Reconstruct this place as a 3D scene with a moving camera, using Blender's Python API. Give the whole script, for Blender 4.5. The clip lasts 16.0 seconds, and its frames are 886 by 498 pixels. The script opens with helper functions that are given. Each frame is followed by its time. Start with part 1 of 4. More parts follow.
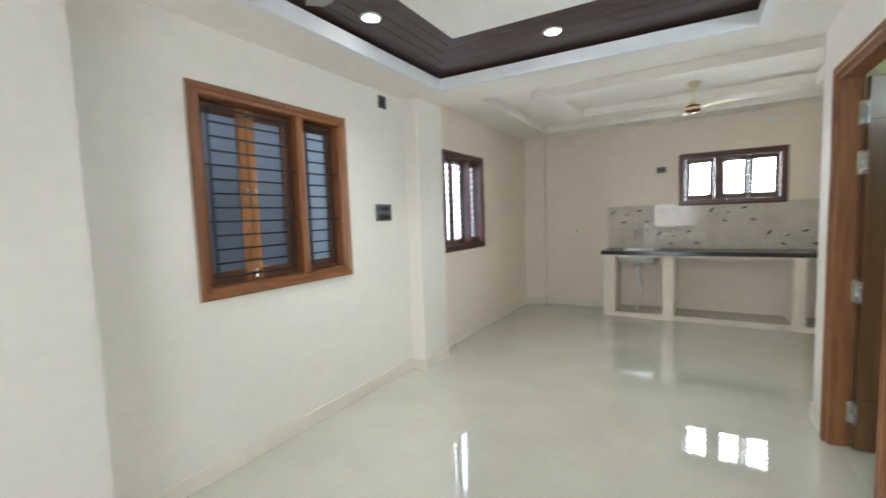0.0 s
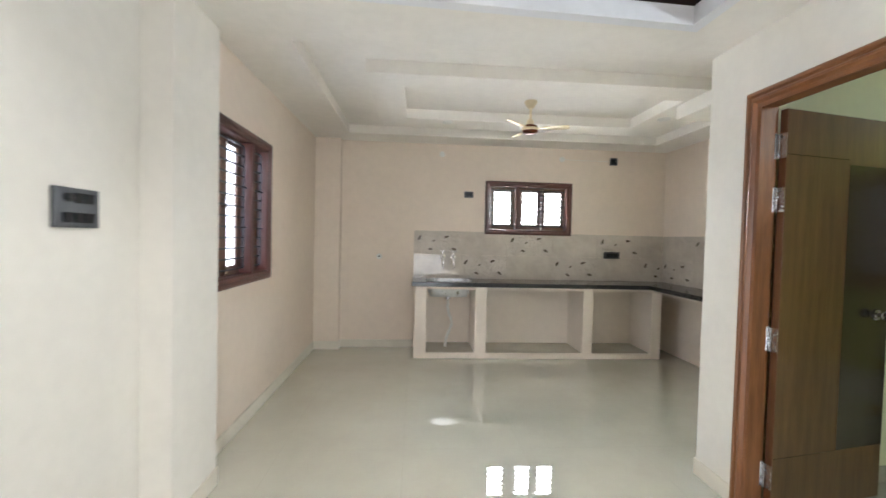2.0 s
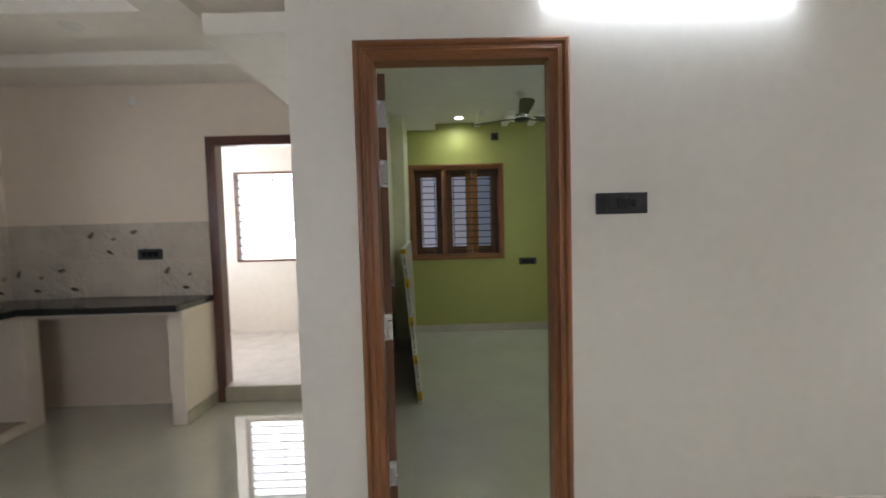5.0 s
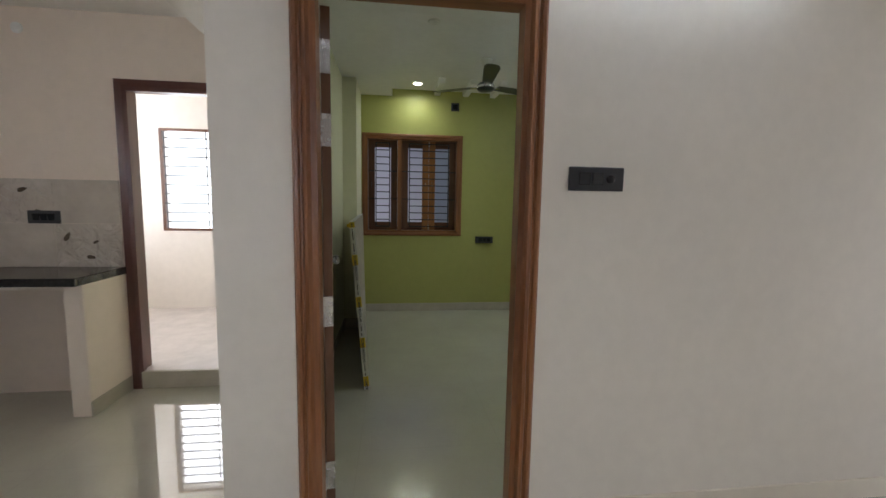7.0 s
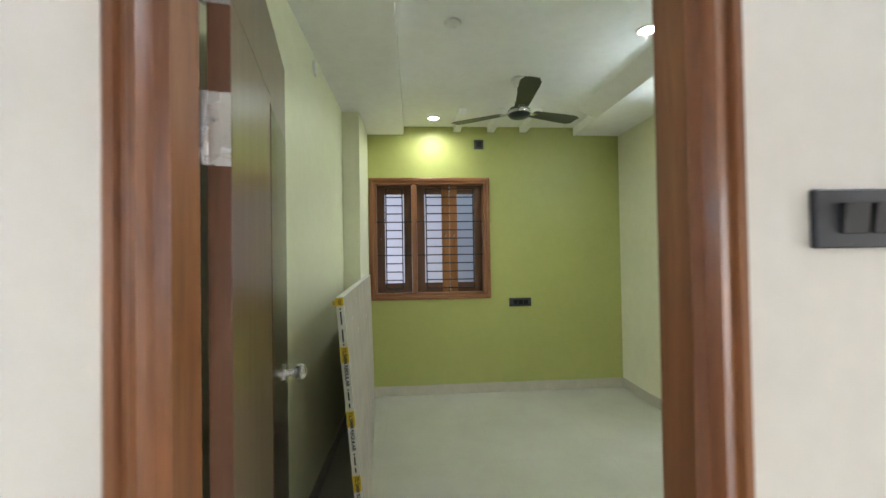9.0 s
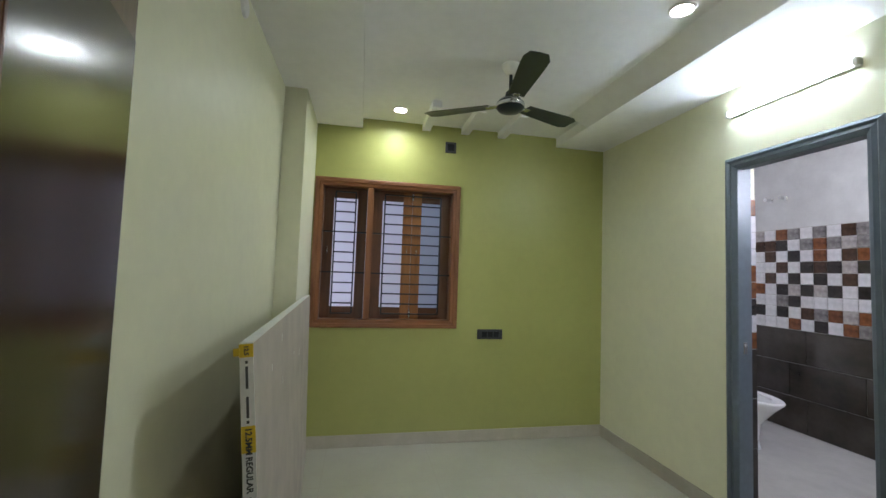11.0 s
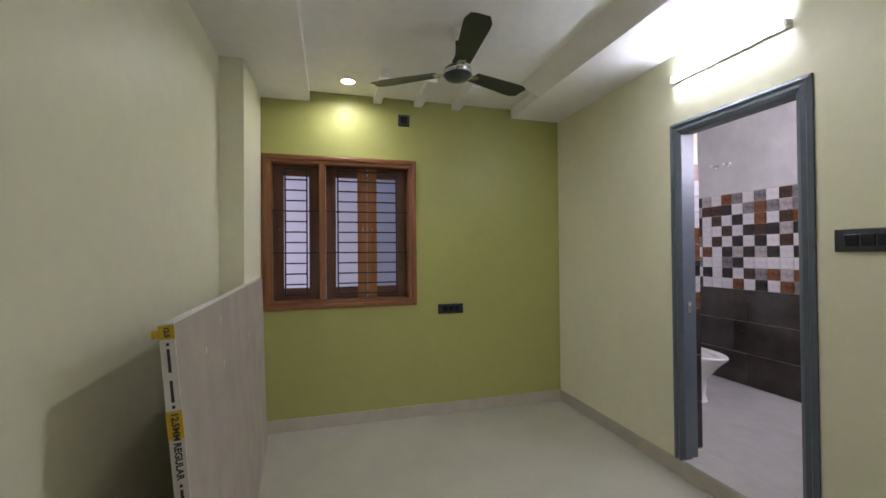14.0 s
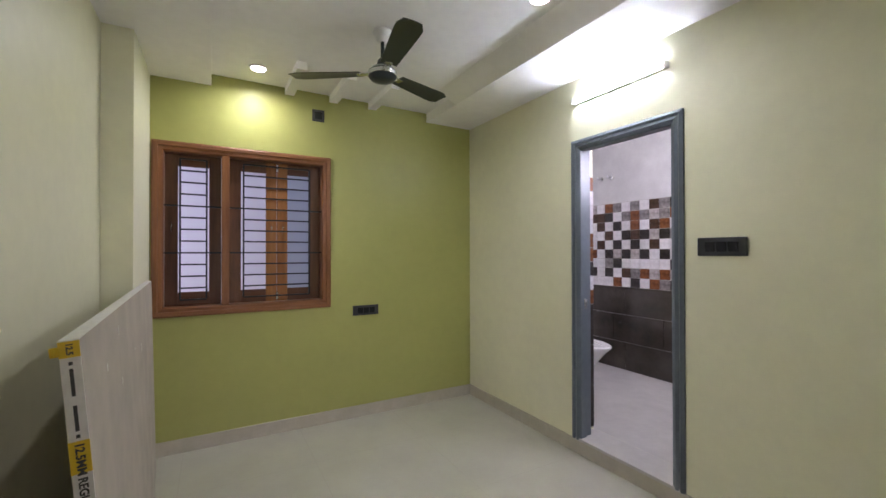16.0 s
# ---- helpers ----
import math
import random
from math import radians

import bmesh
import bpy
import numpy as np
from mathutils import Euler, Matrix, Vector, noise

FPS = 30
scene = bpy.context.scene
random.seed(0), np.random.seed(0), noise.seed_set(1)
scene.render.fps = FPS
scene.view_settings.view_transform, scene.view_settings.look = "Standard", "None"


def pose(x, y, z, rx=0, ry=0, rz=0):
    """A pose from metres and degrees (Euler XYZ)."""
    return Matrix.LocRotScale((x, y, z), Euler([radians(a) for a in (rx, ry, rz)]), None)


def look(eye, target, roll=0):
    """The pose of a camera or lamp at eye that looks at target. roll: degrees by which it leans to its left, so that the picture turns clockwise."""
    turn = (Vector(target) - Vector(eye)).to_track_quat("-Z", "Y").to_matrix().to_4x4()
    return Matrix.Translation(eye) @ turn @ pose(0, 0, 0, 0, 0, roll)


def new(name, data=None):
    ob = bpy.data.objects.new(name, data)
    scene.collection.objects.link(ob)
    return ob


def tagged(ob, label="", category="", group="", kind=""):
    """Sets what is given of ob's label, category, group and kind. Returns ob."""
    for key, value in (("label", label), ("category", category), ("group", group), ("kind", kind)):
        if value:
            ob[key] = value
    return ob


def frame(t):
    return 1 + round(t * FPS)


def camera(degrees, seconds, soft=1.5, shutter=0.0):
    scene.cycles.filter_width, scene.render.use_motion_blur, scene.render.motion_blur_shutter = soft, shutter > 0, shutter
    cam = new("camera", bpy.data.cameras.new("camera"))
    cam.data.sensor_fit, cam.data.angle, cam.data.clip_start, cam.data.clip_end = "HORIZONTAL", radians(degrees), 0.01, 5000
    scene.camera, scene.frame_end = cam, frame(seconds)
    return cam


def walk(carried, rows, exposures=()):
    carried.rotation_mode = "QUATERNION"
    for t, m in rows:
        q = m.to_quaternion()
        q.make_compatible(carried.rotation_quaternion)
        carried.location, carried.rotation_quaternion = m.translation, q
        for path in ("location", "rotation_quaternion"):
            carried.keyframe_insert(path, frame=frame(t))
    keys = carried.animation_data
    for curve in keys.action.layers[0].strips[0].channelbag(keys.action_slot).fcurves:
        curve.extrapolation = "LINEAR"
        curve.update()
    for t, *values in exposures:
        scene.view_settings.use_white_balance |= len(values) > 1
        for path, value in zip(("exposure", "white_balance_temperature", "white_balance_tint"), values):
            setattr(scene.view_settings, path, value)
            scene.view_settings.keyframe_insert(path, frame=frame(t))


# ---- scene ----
cam = camera(94.6, 16.0, 1.5, 0.5)
PATH = [
    (0, (0.295, 0.915, 1.432), (-0.746, 2.616, 1.278), -2.0),
    (0.5, (-0.076, 1.13, 1.408), (-0.699, 3.027, 1.306), -0.8),
    (1, (-0.401, 1.434, 1.378), (-0.757, 3.397, 1.232), -0.7),
    (1.5, (-0.585, 1.764, 1.415), (-0.793, 3.748, 1.285), -1.2),
    (2, (-0.758, 2.106, 1.417), (-0.618, 4.1, 1.361), 1.4),
    (2.5, (-0.85, 2.458, 1.389), (-0.377, 4.4, 1.32), -0.6),
    (3, (-0.854, 2.807, 1.373), (0.218, 4.478, 1.132), 0.3),
    (3.4, (-0.912, 3.007, 1.38), (0.606, 4.306, 1.279), -1.3),
    (3.5, (-0.903, 3.1, 1.377), (0.727, 4.254, 1.281), -1.2),
    (3.6, (-0.941, 3.116, 1.365), (0.798, 4.102, 1.309), -0.4),
    (4, (-0.855, 3.397, 1.357), (1.037, 4.046, 1.372), -2.7),
    (4.5, (-0.811, 3.641, 1.388), (1.144, 4.06, 1.343), -1.2),
    (5, (-0.824, 3.835, 1.388), (1.173, 3.811, 1.29), -1.5),
    (5.2, (-0.812, 3.888, 1.389), (1.181, 3.781, 1.257), 0.6),
    (7.3, (-0.446, 3.808, 1.361), (1.527, 3.545, 1.161), 0.8),
    (7.5, (-0.34, 3.803, 1.358), (1.639, 3.55, 1.22), -0.1),
    (8, (-0.114, 3.861, 1.407), (1.869, 3.601, 1.366), 0.4),
    (8.5, (0.128, 3.822, 1.389), (2.119, 3.631, 1.394), -0.7),
    (9, (0.394, 3.757, 1.434), (2.388, 3.609, 1.464), -0.9),
    (9.5, (0.642, 3.775, 1.44), (2.618, 3.521, 1.564), 2.6),
    (10, (0.866, 3.812, 1.457), (2.824, 3.411, 1.523), 2.7),
    (10.2, (0.928, 3.775, 1.47), (2.893, 3.42, 1.575), 2.4),
    (12.3, (1.162, 3.832, 1.446), (3.103, 3.371, 1.586), 1.1),
    (12.5, (1.139, 3.809, 1.448), (3.095, 3.405, 1.548), 1.1),
    (13, (1.121, 3.755, 1.432), (3.074, 3.324, 1.478), 0.3),
    (13.5, (1.105, 3.716, 1.434), (3.031, 3.18, 1.474), -0.2),
    (14, (1.105, 3.682, 1.426), (3.031, 3.147, 1.447), -0.5),
    (14.5, (1.123, 3.709, 1.411), (3.039, 3.14, 1.344), -1.3),
    (15, (1.145, 3.785, 1.412), (3.02, 3.089, 1.397), 0.7),
    (15.5, (1.151, 3.848, 1.422), (2.922, 2.919, 1.47), 0.4),
    (16, (1.129, 3.82, 1.441), (2.872, 2.838, 1.456), -0.1),
]
EXPOSURE = [(0.0, 0.62, 5950, 5), (1.5, 0.82, 6000, 7), (2.5, 0.92, 6150, 10), (3.0, 1.1, 6050, 11), (3.5, 0.68, 6050, 12), (4.0, 0.26, 6150, 12), (4.5, 0.22, 6150, 12), (5.0, -0.08, 6200, 12),
            (7.5, -0.22, 6250, 14), (8.0, -0.02, 6250, 14), (8.5, 0.62, 6150, 13), (9.0, 1.08, 6100, 10), (9.5, 1.3, 5500, 12), (10.0, 0.82, 5400, 18), (11.0, 0.68, 5850, 18),
            (12.5, 0.6, 6200, 31), (13.5, 0.52, 6180, 31), (14.0, 0.56, 6150, 31), (14.5, 0.98, 6120, 31), (15.0, 0.92, 6120, 31), (15.5, 0.74, 6120, 31), (16.0, 0.86, 6120, 31)]
walk(cam, [(t, look(eye, target, roll)) for t, eye, target, roll in PATH], EXPOSURE)

# ---- light ----
world = bpy.data.worlds.new("sky")
scene.world = world
world.use_nodes = True
wn = world.node_tree
sky = wn.nodes.new("ShaderNodeTexSky")
sky.sky_type = "NISHITA"
sky.sun_disc = False
sky.sun_elevation, sky.sun_rotation = radians(58), radians(80)
wn.links.new(sky.outputs[0], wn.nodes["Background"].inputs[0])
wn.nodes["Background"].inputs[1].default_value = 0.12


def lamp(name, kind, energy, m, color=(1, 1, 1), size=0.1, size_y=None, angle=0.5):
    d = bpy.data.lights.new(name, kind)
    d.energy, d.color = energy, color
    if kind == "AREA":
        d.shape, d.size = ("RECTANGLE", size) if size_y else ("DISK", size)
        if size_y:
            d.size_y = size_y
    if kind == "SUN":
        d.angle = radians(angle)
    ob = new(name, d)
    ob.matrix_world = m
    return ob


YS_ADDED = -1.18
lamp("sun", "SUN", 3.0, look((12, 2.0, 19), (0, 0, 0)), (1.0, 0.95, 0.88))
# daylight standing in the openings
lamp("daylight_kitchen_window", "AREA", 38, look((0.73, 7.62, 1.85), (0.73, 0, 1.75)), (1.0, 0.98, 0.95), 1.05, 0.62)
lamp("daylight_side_window", "AREA", 28, look((-2.30, 5.2, 1.62), (0, 5.2, 1.5)), (0.93, 0.98, 1.0), 0.95, 1.0)
lamp("daylight_balcony", "AREA", 23, look((3.55, 7.05, 1.85), (3.55, 4.0, 1.0)), (0.98, 0.99, 1.0), 1.6, 1.5)
lamp("daylight_living_window", "AREA", 0.065, look((-2.45, 2.7, 1.62), (0, 2.7, 1.5)), (0.62, 0.74, 1.0), 1.1, 1.1)
lamp("daylight_bedroom_window", "AREA", 0.45, look((5.10, 3.57, 1.6), (0, 3.57, 1.5)), (0.82, 0.84, 1.0), 1.15, 1.15)
lamp("daylight_balcony_window", "AREA", 20, look((4.85, 5.82, 1.65), (3.0, 5.82, 1.4)), (0.98, 0.99, 1.0), 1.5, 1.4)
# added lamp in an assumed, unseen opening, to brighten the bathroom
lamp("added_light_bathroom", "AREA", 27, look((1.99, 0.45, 2.3), (4.0, 0.45, 1.4)), (0.93, 0.95, 1.0), 0.7, 0.42)
# added lamp behind an assumed rear opening, brightens the living room walls
lamp("added_light_rear", "AREA", 30, look((-0.3, YS_ADDED, 1.1), (-0.3, 3, 1.1)), (1.0, 0.965, 0.95), 1.2, 2.0)
TUBE_GLOW, SPOT_GLOW = 72.0, 20.0

# ---- materials ----


def nodes(name):
    m = bpy.data.materials.new(name)
    m.use_nodes = True
    nt = m.node_tree
    return m, nt, nt.nodes["Principled BSDF"]


def coords(nt, scale=(1, 1, 1), kind="Object"):
    tc = nt.nodes.new("ShaderNodeTexCoord")
    mp = nt.nodes.new("ShaderNodeMapping")
    mp.inputs["Scale"].default_value = scale
    nt.links.new(tc.outputs[kind], mp.inputs[0])
    return mp.outputs[0]


def noise_tex(nt, vec, scale, detail=4, rough=0.55):
    n = nt.nodes.new("ShaderNodeTexNoise")
    n.inputs["Scale"].default_value, n.inputs["Detail"].default_value, n.inputs["Roughness"].default_value = scale, detail, rough
    nt.links.new(vec, n.inputs["Vector"])
    return n.outputs[0]


def ramp(nt, fac, stops):
    r = nt.nodes.new("ShaderNodeValToRGB")
    while len(r.color_ramp.elements) < len(stops):
        r.color_ramp.elements.new(0.5)
    for e, (p, c) in zip(r.color_ramp.elements, stops):
        e.position, e.color = p, (*c, 1)
    nt.links.new(fac, r.inputs[0])
    return r.outputs[0]


def bump(nt, fac, bsdf, strength, dist):
    b = nt.nodes.new("ShaderNodeBump")
    b.inputs["Strength"].default_value, b.inputs["Distance"].default_value = strength, dist
    nt.links.new(fac, b.inputs["Height"])
    nt.links.new(b.outputs[0], bsdf.inputs["Normal"])


def mix(nt, a, b, fac, blend="MIX"):
    n = nt.nodes.new("ShaderNodeMix")
    n.data_type, n.blend_type = "RGBA", blend
    for sock, v in ((n.inputs["Factor"], fac), (n.inputs["A"], a), (n.inputs["B"], b)):
        if isinstance(v, (int, float)):
            sock.default_value = v
        elif isinstance(v, tuple):
            sock.default_value = (*v, 1)
        else:
            nt.links.new(v, sock)
    return n.outputs["Result"]


def tone(c, k):
    return tuple(min(1, v * k) for v in c)


def paint(name, c, rough=0.55, grain=0.03, wash=0.06):
    """Emulsion on plaster: broad roller unevenness, fine orange-peel."""
    m, nt, b = nodes(name)
    v = coords(nt)
    broad = noise_tex(nt, v, 0.9, 3)
    fine = noise_tex(nt, v, 14, 5)
    col = ramp(nt, broad, [(0.3, tone(c, 1 - wash)), (0.7, tone(c, 1 + wash * 0.5))])
    col = mix(nt, col, ramp(nt, fine, [(0.35, (0.9, 0.9, 0.9)), (0.65, (1, 1, 1))]), 0.35, "MULTIPLY")
    nt.links.new(col, b.inputs["Base Color"])
    b.inputs["Roughness"].default_value = rough
    b.inputs["Specular IOR Level"].default_value = 0.35
    bump(nt, noise_tex(nt, v, 90, 3), b, grain, 0.004)
    return m


def timber(name, dark, light, axis="Z", rough=0.35, scale=1.0, coat=0.25):
    m, nt, b = nodes(name)
    s = {"X": (1.2, 14, 14), "Y": (14, 1.2, 14), "Z": (14, 14, 1.2)}[axis]
    info = nt.nodes.new("ShaderNodeObjectInfo")
    tc = nt.nodes.new("ShaderNodeTexCoord")
    add = nt.nodes.new("ShaderNodeVectorMath")
    add.operation = "ADD"
    nt.links.new(tc.outputs["Object"], add.inputs[0])
    off = nt.nodes.new("ShaderNodeVectorMath")
    off.operation = "SCALE"
    off.inputs[0].default_value = (3.1, 5.7, 9.3)
    nt.links.new(info.outputs["Random"], off.inputs["Scale"])
    nt.links.new(off.outputs[0], add.inputs[1])
    mp = nt.nodes.new("ShaderNodeMapping")
    mp.inputs["Scale"].default_value = tuple(q * scale for q in s)
    nt.links.new(add.outputs[0], mp.inputs[0])
    a = noise_tex(nt, mp.outputs[0], 1.3, 6, 0.6)
    f = noise_tex(nt, mp.outputs[0], 9, 3, 0.6)
    col = ramp(nt, a, [(0.3, dark), (0.5, tuple((p + q) / 2 for p, q in zip(dark, light))), (0.72, light)])
    col = mix(nt, col, ramp(nt, f, [(0.3, (0.7, 0.66, 0.62)), (0.6, (1, 1, 1))]), 0.5, "MULTIPLY")
    nt.links.new(col, b.inputs["Base Color"])
    b.inputs["Roughness"].default_value = rough
    b.inputs["Coat Weight"].default_value = coat
    b.inputs["Coat Roughness"].default_value = 0.15
    bump(nt, f, b, 0.08, 0.002)
    return m


def plain(name, c, rough=0.4, metal=0.0, vary=0.08, scale=25):
    m, nt, b = nodes(name)
    n = noise_tex(nt, coords(nt), scale, 4)
    nt.links.new(ramp(nt, n, [(0.3, tone(c, 1 - vary)), (0.7, tone(c, 1 + vary))]), b.inputs["Base Color"])
    b.inputs["Metallic"].default_value = metal
    r = nt.nodes.new("ShaderNodeMapRange")
    r.inputs["To Min"].default_value, r.inputs["To Max"].default_value = max(0.02, rough - 0.06), rough + 0.08
    nt.links.new(n, r.inputs[0])
    nt.links.new(r.outputs[0], b.inputs["Roughness"])
    return m


def glowing(name, c, strength):
    m, nt, b = nodes(name)
    b.inputs["Base Color"].default_value = (*c, 1)
    b.inputs["Emission Color"].default_value = (*c, 1)
    b.inputs["Emission Strength"].default_value = strength
    return m


def glass(name, tint=(1, 1, 1), rough=0.0):
    m, nt, b = nodes(name)
    b.inputs["Base Color"].default_value = (*tint, 1)
    b.inputs["Transmission Weight"].default_value = 1
    b.inputs["IOR"].default_value = 1.45
    n = noise_tex(nt, coords(nt), 6, 2)
    r = nt.nodes.new("ShaderNodeMapRange")
    r.inputs["To Min"].default_value, r.inputs["To Max"].default_value = rough * 0.9, rough * 1.1
    nt.links.new(n, r.inputs[0])
    nt.links.new(r.outputs[0], b.inputs["Roughness"])
    return m


def tile_floor(name, c, rough, glaze=0.0):
    """Polished vitrified tile: soft clouding, faint gloss variation, hairline joints every 0.8 m."""
    m, nt, b = nodes(name)
    v = coords(nt)
    cloud = noise_tex(nt, v, 2.2, 5, 0.6)
    speck = noise_tex(nt, v, 45, 3)
    col = ramp(nt, cloud, [(0.3, tone(c, 0.93)), (0.7, tone(c, 1.04))])
    col = mix(nt, col, ramp(nt, speck, [(0.4, (0.95, 0.95, 0.94)), (0.6, (1, 1, 1))]), 0.2, "MULTIPLY")
    br = nt.nodes.new("ShaderNodeTexBrick")
    br.offset = 0
    br.inputs["Scale"].default_value = 1
    br.inputs["Brick Width"].default_value, br.inputs["Row Height"].default_value = 0.8, 0.8
    br.inputs["Mortar Size"].default_value, br.inputs["Mortar Smooth"].default_value = 0.0012, 0.3
    nt.links.new(v, br.inputs["Vector"])
    joint = br.outputs["Fac"]
    col = mix(nt, col, tone(c, 0.86), joint)
    nt.links.new(col, b.inputs["Base Color"])
    r = nt.nodes.new("ShaderNodeMapRange")
    r.inputs["To Min"].default_value, r.inputs["To Max"].default_value = rough * 0.7, rough * 1.5
    nt.links.new(noise_tex(nt, v, 5, 4), r.inputs[0])
    nt.links.new(r.outputs[0], b.inputs["Roughness"])
    b.inputs["Specular IOR Level"].default_value = 1.0
    b.inputs["IOR"].default_value = 1.75
    b.inputs["Coat Weight"].default_value, b.inputs["Coat Roughness"].default_value = glaze, 0.015
    b.inputs["Coat IOR"].default_value = 1.8
    bump(nt, noise_tex(nt, v, 1.6, 2), b, 0.004, 0.01)
    return m


def stone(name, dark, light, rough, scale=3, vein=None, gloss_relief=0.05):
    m, nt, b = nodes(name)
    v = coords(nt)
    n = noise_tex(nt, v, scale, 7, 0.65)
    col = ramp(nt, n, [(0.3, dark), (0.7, light)])
    if vein:
        w = nt.nodes.new("ShaderNodeTexWave")
        w.inputs["Scale"].default_value, w.inputs["Distortion"].default_value, w.inputs["Detail"].default_value = 2.2, 9, 3
        w.wave_type, w.bands_direction = "BANDS", "DIAGONAL"
        nt.links.new(v, w.inputs["Vector"])
        col = mix(nt, col, vein, ramp(nt, w.outputs[0], [(0.80, (0, 0, 0)), (1.0, (0.25, 0.25, 0.25))]))
    nt.links.new(col, b.inputs["Base Color"])
    b.inputs["Roughness"].default_value = rough
    bump(nt, noise_tex(nt, v, scale * 12, 3), b, gloss_relief, 0.002)
    return m


CREAM = paint("cream_wall_paint", (0.80, 0.762, 0.695))
PLASTER = paint("pale_counter_plaster", (0.85, 0.755, 0.66))
PEACH = paint("peach_cream_wall_paint", (0.83, 0.72, 0.615))
CEIL = paint("ceiling_paint", (0.91, 0.90, 0.875), 0.7)
CEILWARM = paint("warm_ceiling_paint", (0.88, 0.84, 0.78), 0.7)
WHITE = paint("white_moulding_paint", (0.84, 0.84, 0.86), 0.4)
PALE = paint("pale_olive_paint", (0.80, 0.785, 0.57), 0.45)
LIME = paint("lime_green_paint", (0.40, 0.405, 0.125), 0.42)
FLOOR = tile_floor("polished_cream_tile", (0.55, 0.54, 0.455), 0.02, 1.0)
BEDFLOOR = tile_floor("satin_cream_tile", (0.49, 0.475, 0.40), 0.16)
SKIRTL = stone("cream_skirting_tile", (0.70, 0.65, 0.555), (0.76, 0.71, 0.61), 0.3, 6)
SKIRT = stone("beige_skirting_tile", (0.45, 0.41, 0.33), (0.53, 0.49, 0.40), 0.25, 6)
TEAK = timber("polished_teak", (0.145, 0.05, 0.018), (0.31, 0.128, 0.046), "Z", 0.40, 1.0, 0.15)
TEAKX = timber("polished_teak_across", (0.145, 0.05, 0.018), (0.31, 0.128, 0.046), "X", 0.40, 1.0, 0.15)
MAROON = timber("dark_maroon_wood", (0.07, 0.022, 0.018), (0.13, 0.045, 0.035))
MAROONX = timber("dark_maroon_wood_across", (0.07, 0.022, 0.018), (0.13, 0.045, 0.035), "X")
SASH = timber("brown_sash_wood", (0.08, 0.028, 0.012), (0.17, 0.07, 0.03))
SASHX = timber("brown_sash_wood_across", (0.08, 0.028, 0.012), (0.17, 0.07, 0.03), "X")
ORANGE = timber("orange_teak", (0.24, 0.085, 0.02), (0.46, 0.20, 0.06))
VENEER = timber("teak_veneer", (0.105, 0.052, 0.02), (0.178, 0.091, 0.034), "Z", 0.30, 1.3, 0.35)
DARKVEN = timber("wenge_veneer", (0.025, 0.018, 0.014), (0.05, 0.034, 0.024), "Z", 0.18, 1.6, 0.3)
WENGE = timber("wenge_ceiling_panel", (0.034, 0.017, 0.016), (0.085, 0.044, 0.042), "X", 0.42, 0.8, 0.12)
IRON = plain("black_iron", (0.012, 0.013, 0.016), 0.35)
SATIN = plain("satin_sink_steel", (0.60, 0.60, 0.60), 0.28, 1.0)
STEEL = plain("brushed_steel", (0.62, 0.62, 0.63), 0.25, 1)
CHROME = plain("chrome", (0.78, 0.78, 0.8), 0.08, 1)
BRASS = plain("brass", (0.78, 0.67, 0.47), 0.3, 0.7)
BRONZE = plain("brown_metallic", (0.16, 0.045, 0.02), 0.25, 0.5)
BLACKPL = plain("charcoal_plastic", (0.028, 0.030, 0.036), 0.35)
BLACKPL2 = plain("black_plastic_key", (0.016, 0.017, 0.020), 0.22)
FANBLACK = plain("black_fan_enamel", (0.014, 0.022, 0.024), 0.3)
FANGREY = plain("grey_fan_enamel", (0.30, 0.30, 0.27), 0.3, 0.4)
WHITEPL = plain("white_plastic", (0.78, 0.77, 0.73), 0.35)
GRANITE = stone("black_granite", (0.010, 0.010, 0.012), (0.035, 0.035, 0.038), 0.12, 40)
MARBLE = stone("beige_marble_tile", (0.48, 0.42, 0.36), (0.68, 0.61, 0.53), 0.08, 3, (0.66, 0.61, 0.54), 0.12)
RELIEF = stone("raised_swirl_tile", (0.50, 0.44, 0.38), (0.69, 0.62, 0.545), 0.06, 3, (0.66, 0.61, 0.54))
nt_ = RELIEF.node_tree
bp_ = nt_.nodes["Bump"]
swirl_ = nt_.nodes.new("ShaderNodeTexNoise")
swirl_.inputs["Scale"].default_value, swirl_.inputs["Detail"].default_value, swirl_.inputs["Distortion"].default_value = 11, 1.5, 2.2
nt_.links.new(coords(nt_), swirl_.inputs["Vector"])
nt_.links.new(swirl_.outputs[0], bp_.inputs["Height"])
bp_.inputs["Strength"].default_value, bp_.inputs["Distance"].default_value = 0.8, 0.03
LEAF = plain("brown_glazed_leaf", (0.11, 0.085, 0.06), 0.15)
GREYPAINT = plain("blue_grey_enamel", (0.115, 0.14, 0.165), 0.35)
# wide tone range paints the blotchy sheen into the dark tiles' colour
BATHTILE = stone("dark_bathroom_tile", (0.014, 0.011, 0.009), (0.075, 0.062, 0.05), 0.15, 3)
BATHWALL = stone("mottled_grey_bath_tile", (0.48, 0.47, 0.48), (0.66, 0.65, 0.65), 0.35, 3)
BATHFLOOR = stone("grey_matt_floor_tile", (0.42, 0.405, 0.385), (0.52, 0.50, 0.475), 0.5, 5)
CERAMIC = plain("white_ceramic", (0.82, 0.82, 0.82), 0.08, 0, 0.02)
GROUT = plain("grout", (0.42, 0.40, 0.38), 0.8)
